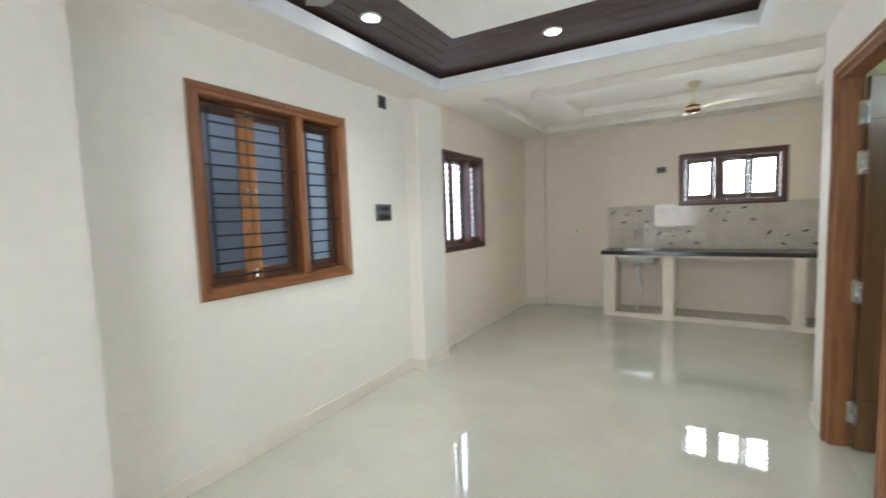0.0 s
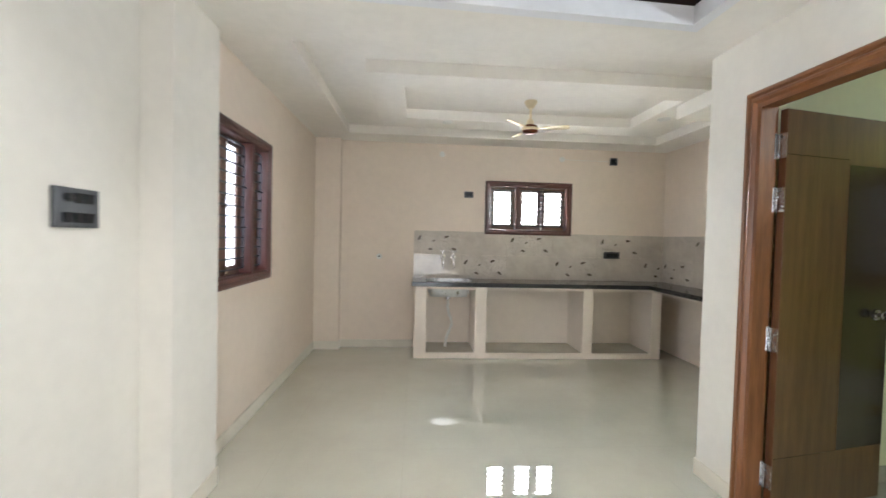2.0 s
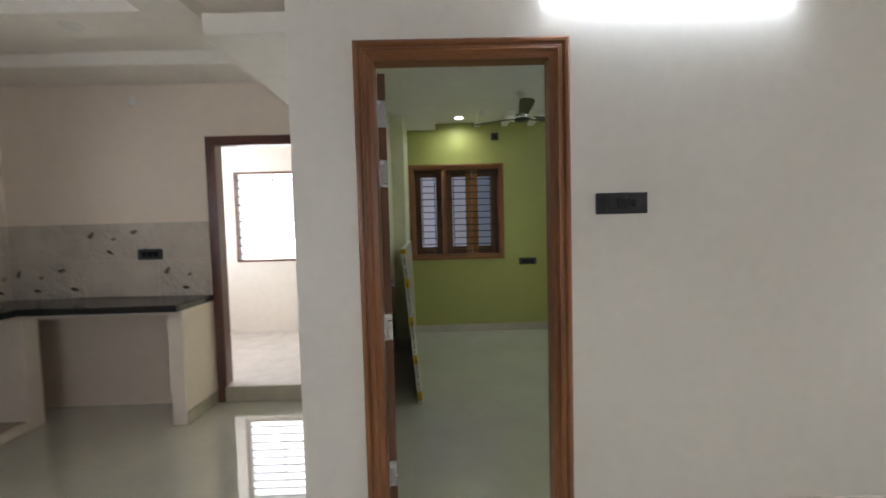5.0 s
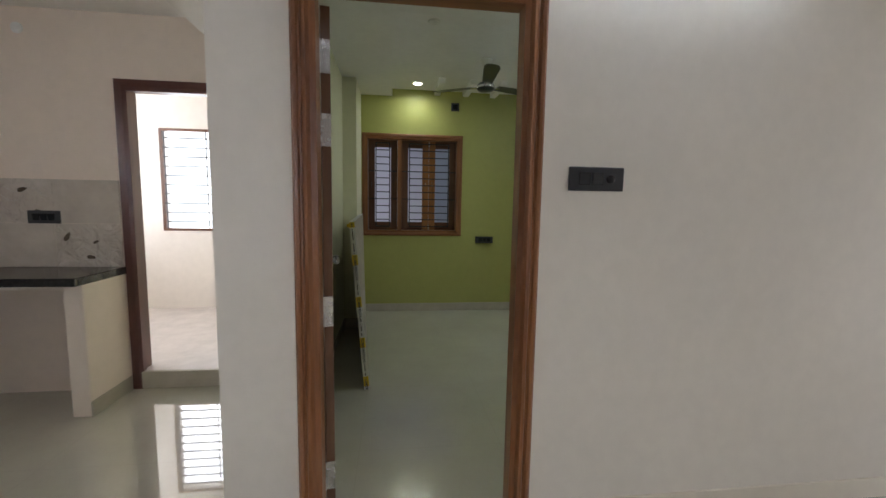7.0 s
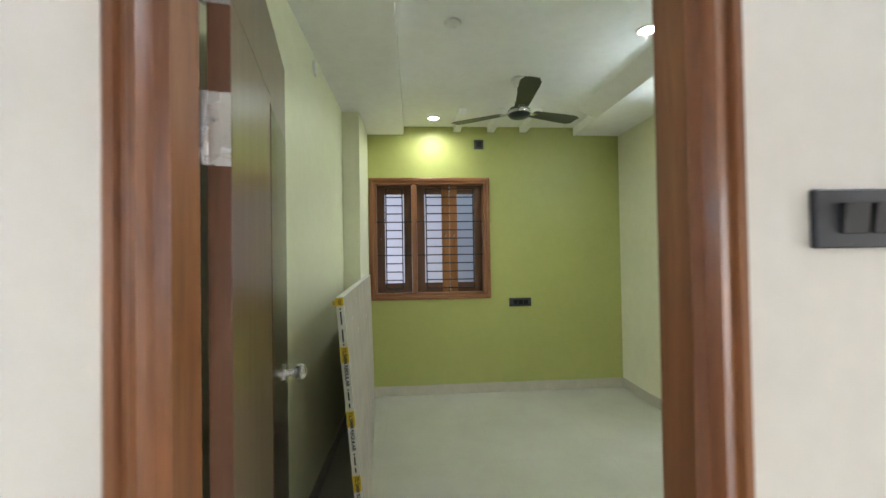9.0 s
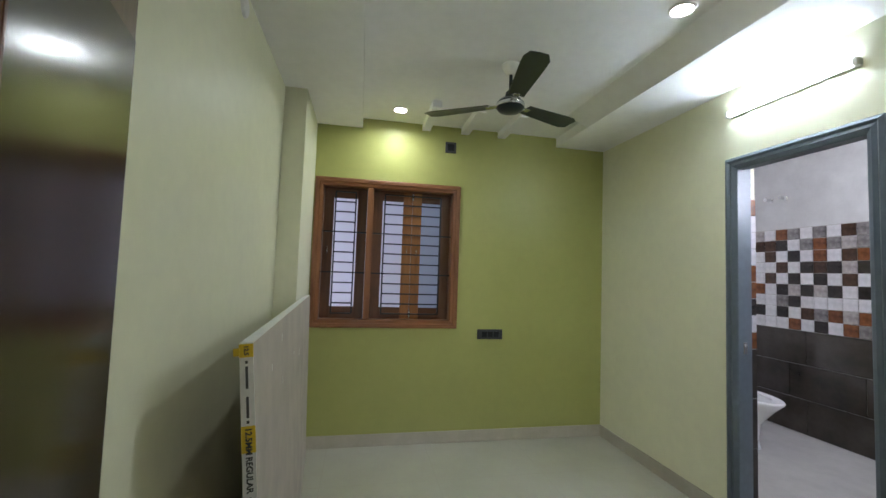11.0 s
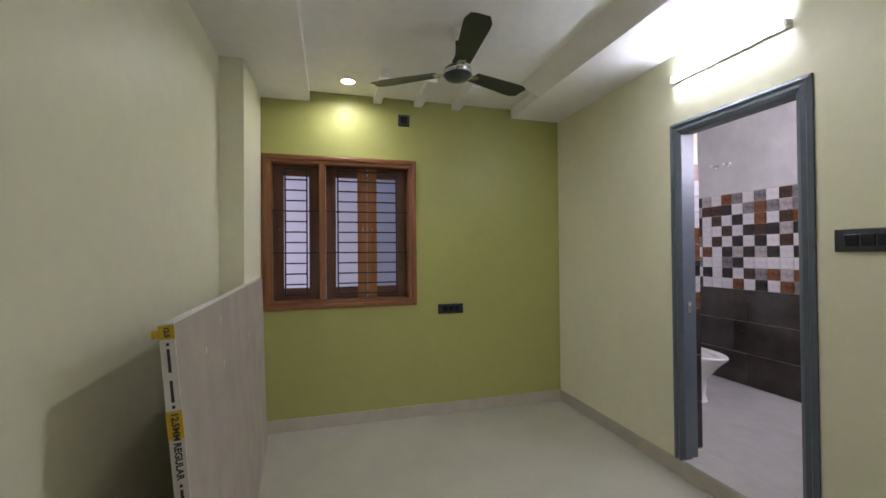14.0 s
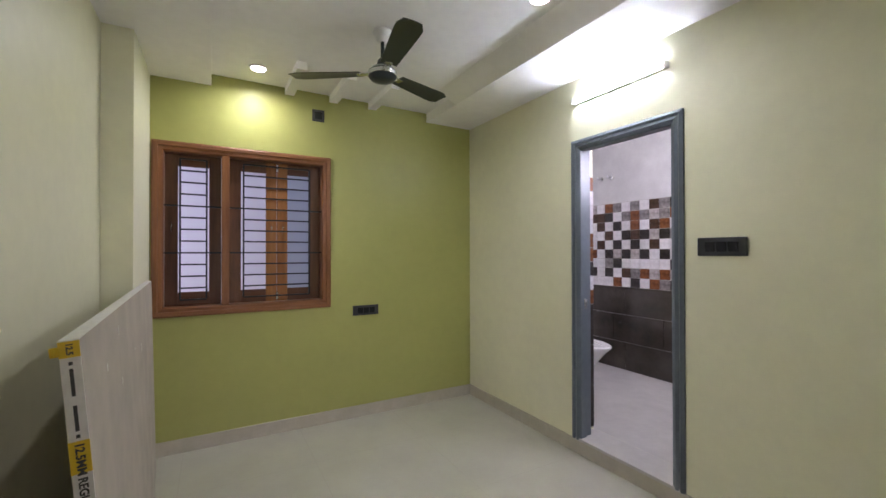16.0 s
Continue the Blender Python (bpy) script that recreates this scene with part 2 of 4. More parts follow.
MOSAIC = [plain("mosaic_white", (0.66, 0.64, 0.66), 0.12, 0, 0.12), plain("mosaic_black", (0.026, 0.020, 0.018), 0.12, 0, 0.4),
          plain("mosaic_brown", (0.17, 0.06, 0.022), 0.12, 0, 0.5), plain("mosaic_grey", (0.20, 0.18, 0.18), 0.12, 0, 0.5),
          plain("mosaic_pale_grey", (0.40, 0.36, 0.35), 0.12, 0, 0.35), plain("mosaic_dark_brown", (0.06, 0.030, 0.018), 0.12, 0, 0.5)]
BOARD = plain("grey_gypsum_paper", (0.42, 0.37, 0.315), 0.75, 0, 0.12, 5)
BOARDEDGE = plain("white_edge_tape", (0.74, 0.73, 0.69), 0.5)
YELLOW = plain("yellow_edge_tape", (0.72, 0.50, 0.02), 0.5)
INK = plain("dark_printing", (0.05, 0.05, 0.05), 0.6)
FROST = glass("frosted_window_glass", (0.66, 0.66, 0.74), 0.35)
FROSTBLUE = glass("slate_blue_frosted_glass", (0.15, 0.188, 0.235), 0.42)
# darker copy of FROST: the right-hand pane's shade is put into its tint
FROSTDARK = glass("shade_tinted_frosted_glass", (0.34, 0.38, 0.46), 0.35)
CLEAR = glass("clear_window_glass", (0.97, 0.98, 0.98), 0.02)
TUBE = glowing("lit_tube", (0.84, 0.93, 1.0), TUBE_GLOW)
TUBE2 = glowing("lit_cool_tube", (0.84, 0.96, 1.0), TUBE_GLOW * 1.08)
SPOT = glowing("lit_lens", (1.0, 0.97, 0.9), SPOT_GLOW)
BALCONY = paint("balcony_cream_paint", (0.85, 0.80, 0.74))
BALCFLOOR = stone("balcony_tile", (0.55, 0.50, 0.47), (0.68, 0.62, 0.58), 0.25, 6)
SKYGLOW = glowing("hazy_sky", (0.95, 0.98, 1.0), 1.7)
BLOCKER = paint("light_block_plaster", (0.50, 0.50, 0.56), 0.8)
GROUND = stone("bare_ground", (0.20, 0.17, 0.13), (0.32, 0.28, 0.22), 0.9, 2)

# ---- mesh helpers ----
I4 = Matrix.Identity(4)


def box(bm, x0, x1, y0, y1, z0, z1, bevel=0.0, seg=1):
    g = bmesh.ops.create_cube(bm, size=1, matrix=Matrix.Translation(((x0 + x1) / 2, (y0 + y1) / 2, (z0 + z1) / 2)) @ Matrix.Diagonal((abs(x1 - x0), abs(y1 - y0), abs(z1 - z0), 1)))
    if bevel:
        es = {e for v in g["verts"] for e in v.link_edges}
        bmesh.ops.bevel(bm, geom=list(es), offset=bevel, segments=seg, affect="EDGES", profile=0.5)
    return bm


def boxes(*dims, bevel=0.0):
    bm = bmesh.new()
    for d in dims:
        box(bm, *d, bevel=bevel)
    return bm


def cyl(bm, r, depth, m=I4, r2=None, n=20):
    bmesh.ops.create_cone(bm, cap_ends=True, segments=n, radius1=r, radius2=r if r2 is None else r2, depth=depth, matrix=m)
    return bm


def lathe(bm, prof, n=28, m=I4):
    """Turn (radius, height) pairs round the z axis."""
    rows = [[bm.verts.new(m @ Vector((max(r, 1e-4) * math.cos(2 * math.pi * k / n), max(r, 1e-4) * math.sin(2 * math.pi * k / n), z))) for k in range(n)] for r, z in prof]
    for a, b in zip(rows, rows[1:]):
        for k in range(n):
            bm.faces.new((a[k], a[(k + 1) % n], b[(k + 1) % n], b[k]))
    bm.faces.new(rows[0][::-1])
    bm.faces.new(rows[-1])
    bmesh.ops.recalc_face_normals(bm, faces=bm.faces)
    return bm


def tube(bm, pts, r, n=10):
    """A round bar along a line of points."""
    pts = [Vector(p) for p in pts]
    rows = []
    for i, p in enumerate(pts):
        d = (pts[min(i + 1, len(pts) - 1)] - pts[max(i - 1, 0)]).normalized()
        q = d.to_track_quat("Z", "Y")
        rows.append([bm.verts.new(p + q @ Vector((r * math.cos(2 * math.pi * k / n), r * math.sin(2 * math.pi * k / n), 0))) for k in range(n)])
    for a, b in zip(rows, rows[1:]):
        for k in range(n):
            bm.faces.new((a[k], a[(k + 1) % n], b[(k + 1) % n], b[k]))
    bm.faces.new(rows[0][::-1])
    bm.faces.new(rows[-1])
    bmesh.ops.recalc_face_normals(bm, faces=bm.faces)
    return bm


def mesh_object(name, bm, mat, smooth=False):
    me = bpy.data.meshes.new(name)
    bm.to_mesh(me)
    bm.free()
    if mat:
        me.materials.append(mat)
    if smooth:
        for p in me.polygons:
            p.use_smooth = True
        me.set_sharp_from_angle(angle=radians(40))
    return new(name, me)


def part(name, bm, mat, parent, label="", smooth=False):
    ob = mesh_object(name, bm, mat, smooth)
    ob.parent = parent
    return tagged(ob, label) if label else ob


def thing(name, m, label, category, group="", kind=""):
    ob = new(name)
    ob.empty_display_size = 0.1
    ob.matrix_world = m
    return tagged(ob, label, category, group, kind)


def solid(name, bm, mat, label, category, kind="structure"):
    return tagged(mesh_object(name, bm, mat), label, category, "", kind)


def on_wall(x, y, z, facing):
    """A wall-mounted thing's frame: x to the right and y into the wall for one who faces it. facing: the way one looks."""
    return pose(x, y, z, 0, 0, {"+y": 0, "-x": 90, "+x": -90, "-y": 180}[facing])


def wall_with_holes(name, u0, u1, v0, v1, w0, w1, axis, holes, mat, label):
    """A wall along axis ('x' or 'y') from u0 to u1 and z from v0 to v1, w0 to w1 thick, with openings (u, u, z, z)."""
    us = sorted({u0, u1, *[h[0] for h in holes], *[h[1] for h in holes]})
    bm = bmesh.new()
    for a, b in zip(us, us[1:]):
        cut = sorted([(h[2], h[3]) for h in holes if h[0] <= a + 1e-6 and h[1] >= b - 1e-6])
        z = v0
        for lo, hi in cut + [(v1, v1)]:
            if lo > z + 1e-5:
                if axis == "x":
                    box(bm, a, b, w0, w1, z, lo)
                else:
                    box(bm, w0, w1, a, b, z, lo)
            z = max(z, hi)
    bmesh.ops.remove_doubles(bm, verts=bm.verts, dist=1e-5)
    doubled = [f for f in bm.faces if all(len(e.link_faces) > 2 for e in f.edges)]
    if doubled:
        bmesh.ops.delete(bm, geom=doubled, context="FACES_ONLY")
    return solid(name, bm, mat, label, "wall")


def frame_sides(parent, W, H, prof, mats, names, closed):
    """Mitred frame members from a section of (inward, depth) points: left, right, head and, if closed, sill."""
    def member(a0, a1, b0, b1):
        bm = bmesh.new()
        rows = [[bm.verts.new(f(a, b)) for a, b in prof] for f in (a0, a1)]
        n = len(prof)
        for k in range(n):
            bm.faces.new((rows[0][k], rows[0][(k + 1) % n], rows[1][(k + 1) % n], rows[1][k]))
        bm.faces.new(rows[0][::-1])
        bm.faces.new(rows[1])
        bmesh.ops.recalc_face_normals(bm, faces=bm.faces)
        return bm
    lo = (lambda a: a) if closed else (lambda a: 0)
    out = [part(names[0], member(lambda a, b: (a, b, lo(a)), lambda a, b: (a, b, H - a), 0, 0), mats[0], parent),
           part(names[0], member(lambda a, b: (W - a, b, lo(a)), lambda a, b: (W - a, b, H - a), 0, 0), mats[0], parent),
           part(names[1], member(lambda a, b: (a, b, H - a), lambda a, b: (W - a, b, H - a), 0, 0), mats[1], parent)]
    if closed:
        out.append(part(names[2], member(lambda a, b: (a, b, a), lambda a, b: (W - a, b, a), 0, 0), mats[1], parent))
    return out


# ---- plan: x across, y along the living room to the kitchen ----
XL, XD, XB, XG, XK = -1.985, 1.0, 1.10, 4.62, 2.54     # left wall, door wall, its bedroom face, green wall, kitchen side wall
YK, YE, YL, YR, YS = 7.33, 4.47, 4.35, 1.54, -1.0      # kitchen wall, wall end, bedroom left wall, bedroom right wall, living rear wall
TOP = 2.86
Z_LIV, Z_KIT, Z_BED = 2.52, 2.605, 2.685              # undersides of the false ceilings

LW = (2.10, 3.255, 1.015, 2.205)     # living window, y and z
SW = (4.665, 5.655, 1.045, 2.155)    # kitchen side window
KW = (0.138, 1.275, 1.475, 2.158)    # kitchen window, x and z
GW = (2.95, 4.195, 0.98, 2.236)      # bedroom window
DOOR = (3.24, 4.184, 0.0, 2.212)       # bedroom door frame, outside
KD = (4.78, 5.69, 0.0, 2.18)         # balcony door frame
BD = (2.445, 3.254, 0.105, 2.238)    # bathroom door frame
BW = (5.25, 6.40, 1.03, 2.17)        # balcony window

solid("floor", boxes((XL - 0.3, XK + 0.02, YS - 0.1, YK + 0.1, -0.12, 0.0)), FLOOR, "polished cream vitrified tile floor with mirror-like reflections", "floor")
solid("floor_bedroom", boxes((XB - 0.1 + 0.05, XG + 0.1, YR - 0.01, YE - 0.06, -0.12, 0.0035)), BEDFLOOR, "satin cream tile floor of the bedroom", "floor")
solid("floor_bathroom", boxes((2.0, 4.9, -0.3, YR - 0.03, -0.1, 0.115)), BATHFLOOR, "raised grey tiled bathroom floor", "floor")
solid("floor_balcony", boxes((XK + 0.005, 4.54, YE + 0.02, 7.2, -0.12, 0.13)), BALCFLOOR, "sunlit balcony floor, one step up", "floor")

wall_with_holes("wall_left", YS, 4.2, 0, TOP, XL - 0.12, XL, "y", [(LW[0] + 0.02, LW[1] - 0.02, LW[2] + 0.02, LW[3] - 0.02)], CREAM, "cream painted living room wall with a wooden window")
wall_with_holes("wall_kitchen_left", 4.2, YK + 0.2, 0, TOP, XL - 0.12, XL, "y", [(SW[0] + 0.02, SW[1] - 0.02, SW[2] + 0.02, SW[3] - 0.02)], PEACH, "peach cream kitchen wall with a wooden window")
wall_with_holes("wall_kitchen", XL, XK + 0.2, 0, TOP, YK, YK + 0.12, "x", [(KW[0] + 0.02, KW[1] - 0.02, KW[2] + 0.02, KW[3] - 0.02)], PEACH, "peach cream painted kitchen wall above the worktop")
wall_with_holes("wall_kitchen_side", YE, YK, 0, TOP, XK, XK + 0.12, "y", [(KD[0] + 0.02, KD[1] - 0.02, 0.1, KD[3] - 0.02)], PEACH, "peach cream kitchen wall with the balcony doorway")
wall_with_holes("wall_door", YS, YE, 0, TOP, XD, XB, "y", [(DOOR[0] + 0.04, DOOR[1] - 0.04, 0.0, DOOR[3] - 0.04)], CREAM, "cream painted wall with the bedroom doorway")
# unseen rear opening, made for the added lamp behind it
wall_with_holes("wall_rear", XL - 0.2, XB, 0, TOP, YS - 0.15, YS, "x", [(-0.9, 0.3, 0.0, 2.1)], CREAM, "plain cream wall with an unseen opening added to let in light")
solid("wall_pier_living", boxes((XL + 0.001, -1.842, 4.022, 4.45, 0, TOP - 0.01)), CREAM, "cream painted column standing proud of the wall", "column")
solid("wall_pier_front", boxes((XL + 0.001, -1.80, YS + 0.2, 1.585, 0, TOP - 0.01)), CREAM, "cream painted column at the window wall", "column")
solid("wall_pier_kitchen", boxes((XL + 0.001, -1.68, 7.22, YK - 0.001, 0, TOP - 0.01)), PEACH, "peach cream corner column in the kitchen", "column")

# bedroom
solid("wall_bedroom_left", boxes((XB, XG + 0.2, YL, YE - 0.002, 0, TOP)), PALE, "pale olive painted bedroom wall", "wall")
wall_with_holes("wall_green", YR - 0.2, YL, 0, TOP, XG, XG + 0.12, "y", [(GW[0] + 0.02, GW[1] - 0.02, GW[2] + 0.02, GW[3] - 0.02)], LIME, "lime green accent wall with a wooden window")
wall_with_holes("wall_bath", XB, XG, 0, TOP, YR - 0.22, YR, "x", [(BD[0] + 0.005, BD[1] + 0.01, 0.116, BD[3] - 0.01)], PALE, "pale olive bedroom wall with the bathroom doorway")
solid("wall_bedroom_front", boxes((XB + 0.0005, XB + 0.006, YR, DOOR[0] + 0.035, 0.004, TOP), (XB + 0.0005, XB + 0.006, DOOR[1] - 0.035, YL, 0.004, TOP), (XB + 0.0005, XB + 0.006, DOOR[0] + 0.035, DOOR[1] - 0.035, DOOR[3] - 0.035, TOP)), PALE, "pale olive plaster beside the bedroom door", "wall")
solid("wall_pier_bedroom", boxes((3.95, XG - 0.001, 4.205, YL - 0.001, 0, TOP - 0.01)), PALE, "pale olive column beside the window", "column")


def ring(bm, x0, x1, y0, y1, a0, a1, b0, b1, z0, z1):
    """A slab x0..y1 with a rectangular hole a0..b1."""
    box(bm, x0, a0, y0, y1, z0, z1)
    box(bm, a1, x1, y0, y1, z0, z1)
    box(bm, a0, a1, y0, b0, z0, z1)
    box(bm, a0, a1, b1, y1, z0, z1)
    return bm


def skew(bm):
    """The tray's kitchen end runs slightly out of square."""
    for v in bm.verts:
        if 3.3 < v.co.y < 4.2:
            v.co.y += 0.05 * (v.co.x + 1.575)
    return bm


# ceilings: stepped gypsum trays
T = (-1.575, 0.63, -0.10, 4.005)     # living tray opening x, x, y, y
solid("ceiling_living", skew(ring(bmesh.new(), XL - 0.1, XD + 0.02, YS - 0.1, YE, *T, Z_LIV, Z_LIV + 0.06)), CEILWARM, "cream gypsum false ceiling border", "ceiling")
solid("trim_tray", skew(ring(bmesh.new(), T[0] - 0.05, T[1] + 0.05, T[2] - 0.05, T[3] + 0.05, T[0] + 0.012, T[1] - 0.012, T[2] + 0.012, T[3] - 0.012, Z_LIV - 0.004, Z_LIV + 0.09)), WHITE, "white moulding round the ceiling tray", "moulding")
C = (-1.10, 0.14, 0.5, 3.39)
wenge = ring(bmesh.new(), T[0] - 0.1, T[1] + 0.1, T[2] - 0.1, T[3] + 0.1, *C, 2.646, 2.70)
for k in range(5):      # mitred planks with open joints
    fa, fb = k / 5, (k + 1) / 5
    lip = 0.1 if k == 0 else 0.0
    oa = [T[q] + (C[q] - T[q]) * fa + (-1, 1, -1, 1)[q] * (lip - 0.002) for q in range(4)]
    ob_ = [T[q] + (C[q] - T[q]) * fb + (-1, 1, -1, 1)[q] * 0.002 for q in range(4)]
    ring(wenge, *oa, *ob_, 2.640, 2.647)
solid("ceiling_wenge", skew(wenge), WENGE, "dark wenge wood panel band in the ceiling tray", "ceiling")
solid("ceiling_living_middle", skew(boxes((C[0] + 0.001, C[1] - 0.001, C[2] + 0.001, C[3] - 0.001, 2.630, 2.70))), CEIL, "cream middle panel of the living ceiling", "ceiling")
O, R, H = (-1.54, 2.16, 4.72, 6.94), (-1.14, 1.74, 5.14, 6.55), (-0.865, 1.46, 5.41, 6.255)
ck = ring(bmesh.new(), XL - 0.1, XK + 0.06, YE - 0.001, YK + 0.1, *O, Z_KIT, Z_KIT + 0.12)
box(ck, O[0] - 0.05, O[1] + 0.05, O[2] - 0.05, O[3] + 0.05, Z_KIT + 0.095, Z_KIT + 0.14)
ring(ck, *R, *H, Z_KIT, Z_KIT + 0.094)
solid("ceiling_kitchen", ck, CEILWARM, "cream gypsum kitchen ceiling with nested rectangular trays", "ceiling")
B = (2.41, XG + 0.05, 2.05, 3.83)
cb = boxes((XB, B[0], YR, YL, Z_BED, Z_BED + 0.09), (B[0], XG, B[3], YL, Z_BED, Z_BED + 0.09), (XB, XG, YR, YL, Z_BED + 0.085, Z_BED + 0.16))
rv = [cb.verts.new(p) for z, ya, yb_ in ((Z_BED, 2.035, 2.035), (Z_BED + 0.09, 2.215, 2.215)) for p in ((B[0], YR, z), (4.08, YR, z), (4.08, yb_, z), (B[0], ya, z))]
for f in ((0, 1, 2, 3), (7, 6, 5, 4), (0, 4, 5, 1), (1, 5, 6, 2), (2, 6, 7, 3), (3, 7, 4, 0)):
    cb.faces.new([rv[k] for k in f])
bmesh.ops.recalc_face_normals(cb, faces=cb.faces)
box(cb, 4.08, XG, YR, 2.035, Z_BED, Z_BED + 0.09)
for y in (3.28, 2.925, 2.58):
    box(cb, 4.08, XG, y - 0.035, y + 0.035, Z_BED + 0.03, Z_BED + 0.09)
solid("ceiling_bedroom", cb, CEIL, "white gypsum bedroom ceiling with a raised tray and short ribs", "ceiling")
solid("ceiling_loft_slab", boxes((1.03, XK - 0.001, YE + 0.001, 4.845, 2.268, 2.362), bevel=0.004), CREAM, "plastered loft slab over the balcony doorway", "loft slab")
solid("roof", boxes((XL - 0.4, 5.0, -0.6, YK + 0.3, TOP, TOP + 0.12), (XL - 0.4, XB + 0.2, YS - 0.3, -0.6, TOP, TOP + 0.12)), CEIL, "concrete roof slab over the rooms", "roof")

# bathroom shell
solid("wall_bathroom_back", boxes((2.0, 4.9, -0.42, -0.21, 0, TOP)), BATHWALL, "mottled grey bathroom wall above the tiling", "wall")
solid("wall_bathroom_side", boxes((4.72, 4.9, -0.21, 1.32, 0, TOP)), BATHWALL, "grey bathroom side wall", "wall")
# opening is an addition, out of view, that passes the bathroom's added lamp
wall_with_holes("wall_bathroom_near", -0.21, 1.32, 0, TOP, 2.0, 2.12, "y", [(0.1, 0.8, 2.08, 2.52)], BATHWALL, "grey bathroom wall with an unseen opening added to let in light")

# balcony shell
wall_with_holes("wall_balcony", YE, 7.3, 0, TOP, 4.42, 4.60, "y", [(BW[0], BW[1], BW[2], BW[3])], BALCONY, "cream balcony wall with a barred window")
solid("wall_balcony_parapet", boxes((XK + 0.12, 4.42, 7.12, 7.25, 0, 1.05)), BALCONY, "low balcony parapet", "wall")
solid("ground", boxes((-300, 300, -300, 300, -3.3, -3.2)), GROUND, "bare earth around the house", "ground")
solid("backdrop_sky_balcony", boxes((6.6, 6.62, 4.7, 20, -2.5, 8)), SKYGLOW, "hazy white sky beyond the balcony", "sky")
solid("backdrop_sky_kitchen", boxes((-4.9, 6.5, 20.0, 20.02, -2.5, 12)), SKYGLOW, "hazy white sky beyond the kitchen window", "sky")
solid("backdrop_sky_side", boxes((-5.02, -5.0, 4.35, 20, -2.5, 8)), SKYGLOW, "hazy white sky beyond the side window", "sky")
# two unseen walls, added to hold sun and sky off the dim windows
solid("backdrop_lightblock_left", boxes((-3.3, -3.1, -1.5, 4.3, -3.2, 4.5)), BLOCKER, "unseen grey plastered wall added to keep the living window dim", "building")
solid("backdrop_lightblock_right", boxes((6.0, 6.2, 0.5, 4.6, -3.2, 4.5)), BLOCKER, "unseen grey plastered wall added to block sun from the bedroom window", "building")


def skirting(name, runs, label="cream tile skirting along the wall"):
    bm = bmesh.new()
    for r in runs:
        box(bm, *r, 0.0005, 0.1, bevel=0.002)
    return solid(name, bm, SKIRTL, label, "skirting")


e = 0.010
skirting("baseboard_left", [(XL, XL + e, 1.585, 4.022), (XL, -1.842 + e, 4.022 - e, 4.022), (-1.842, -1.842 + e, 4.022, 4.45), (XL, XL + e, 4.45, 7.22), (XL, -1.68, 7.22 - e, 7.22), (-1.68, -1.68 + e, 7.22, YK), (-1.68, -0.76, YK - e, YK), (-1.80, -1.80 + e, YS, 1.585)])
skirting("baseboard_door_wall", [(XD - e, XD, YS, DOOR[0]), (XD - e, XD, DOOR[1], YE), (XD - e, XB, YE, YE + e)])
sb = [(XG - e, XG, YR, 4.205), (XB + 0.006, XG, YR, YR + e), (XB + 0.006, 3.95, YL - e, YL), (3.95, XG, 4.205 - e, 4.205), (3.95 - e, 3.95, 4.205 - e, YL)]
bm = bmesh.new()
for r in sb:
    box(bm, *r, 0.004, 0.104, bevel=0.002)
solid("baseboard_bedroom", bm, SKIRT, "beige tile skirting round the bedroom", "skirting")


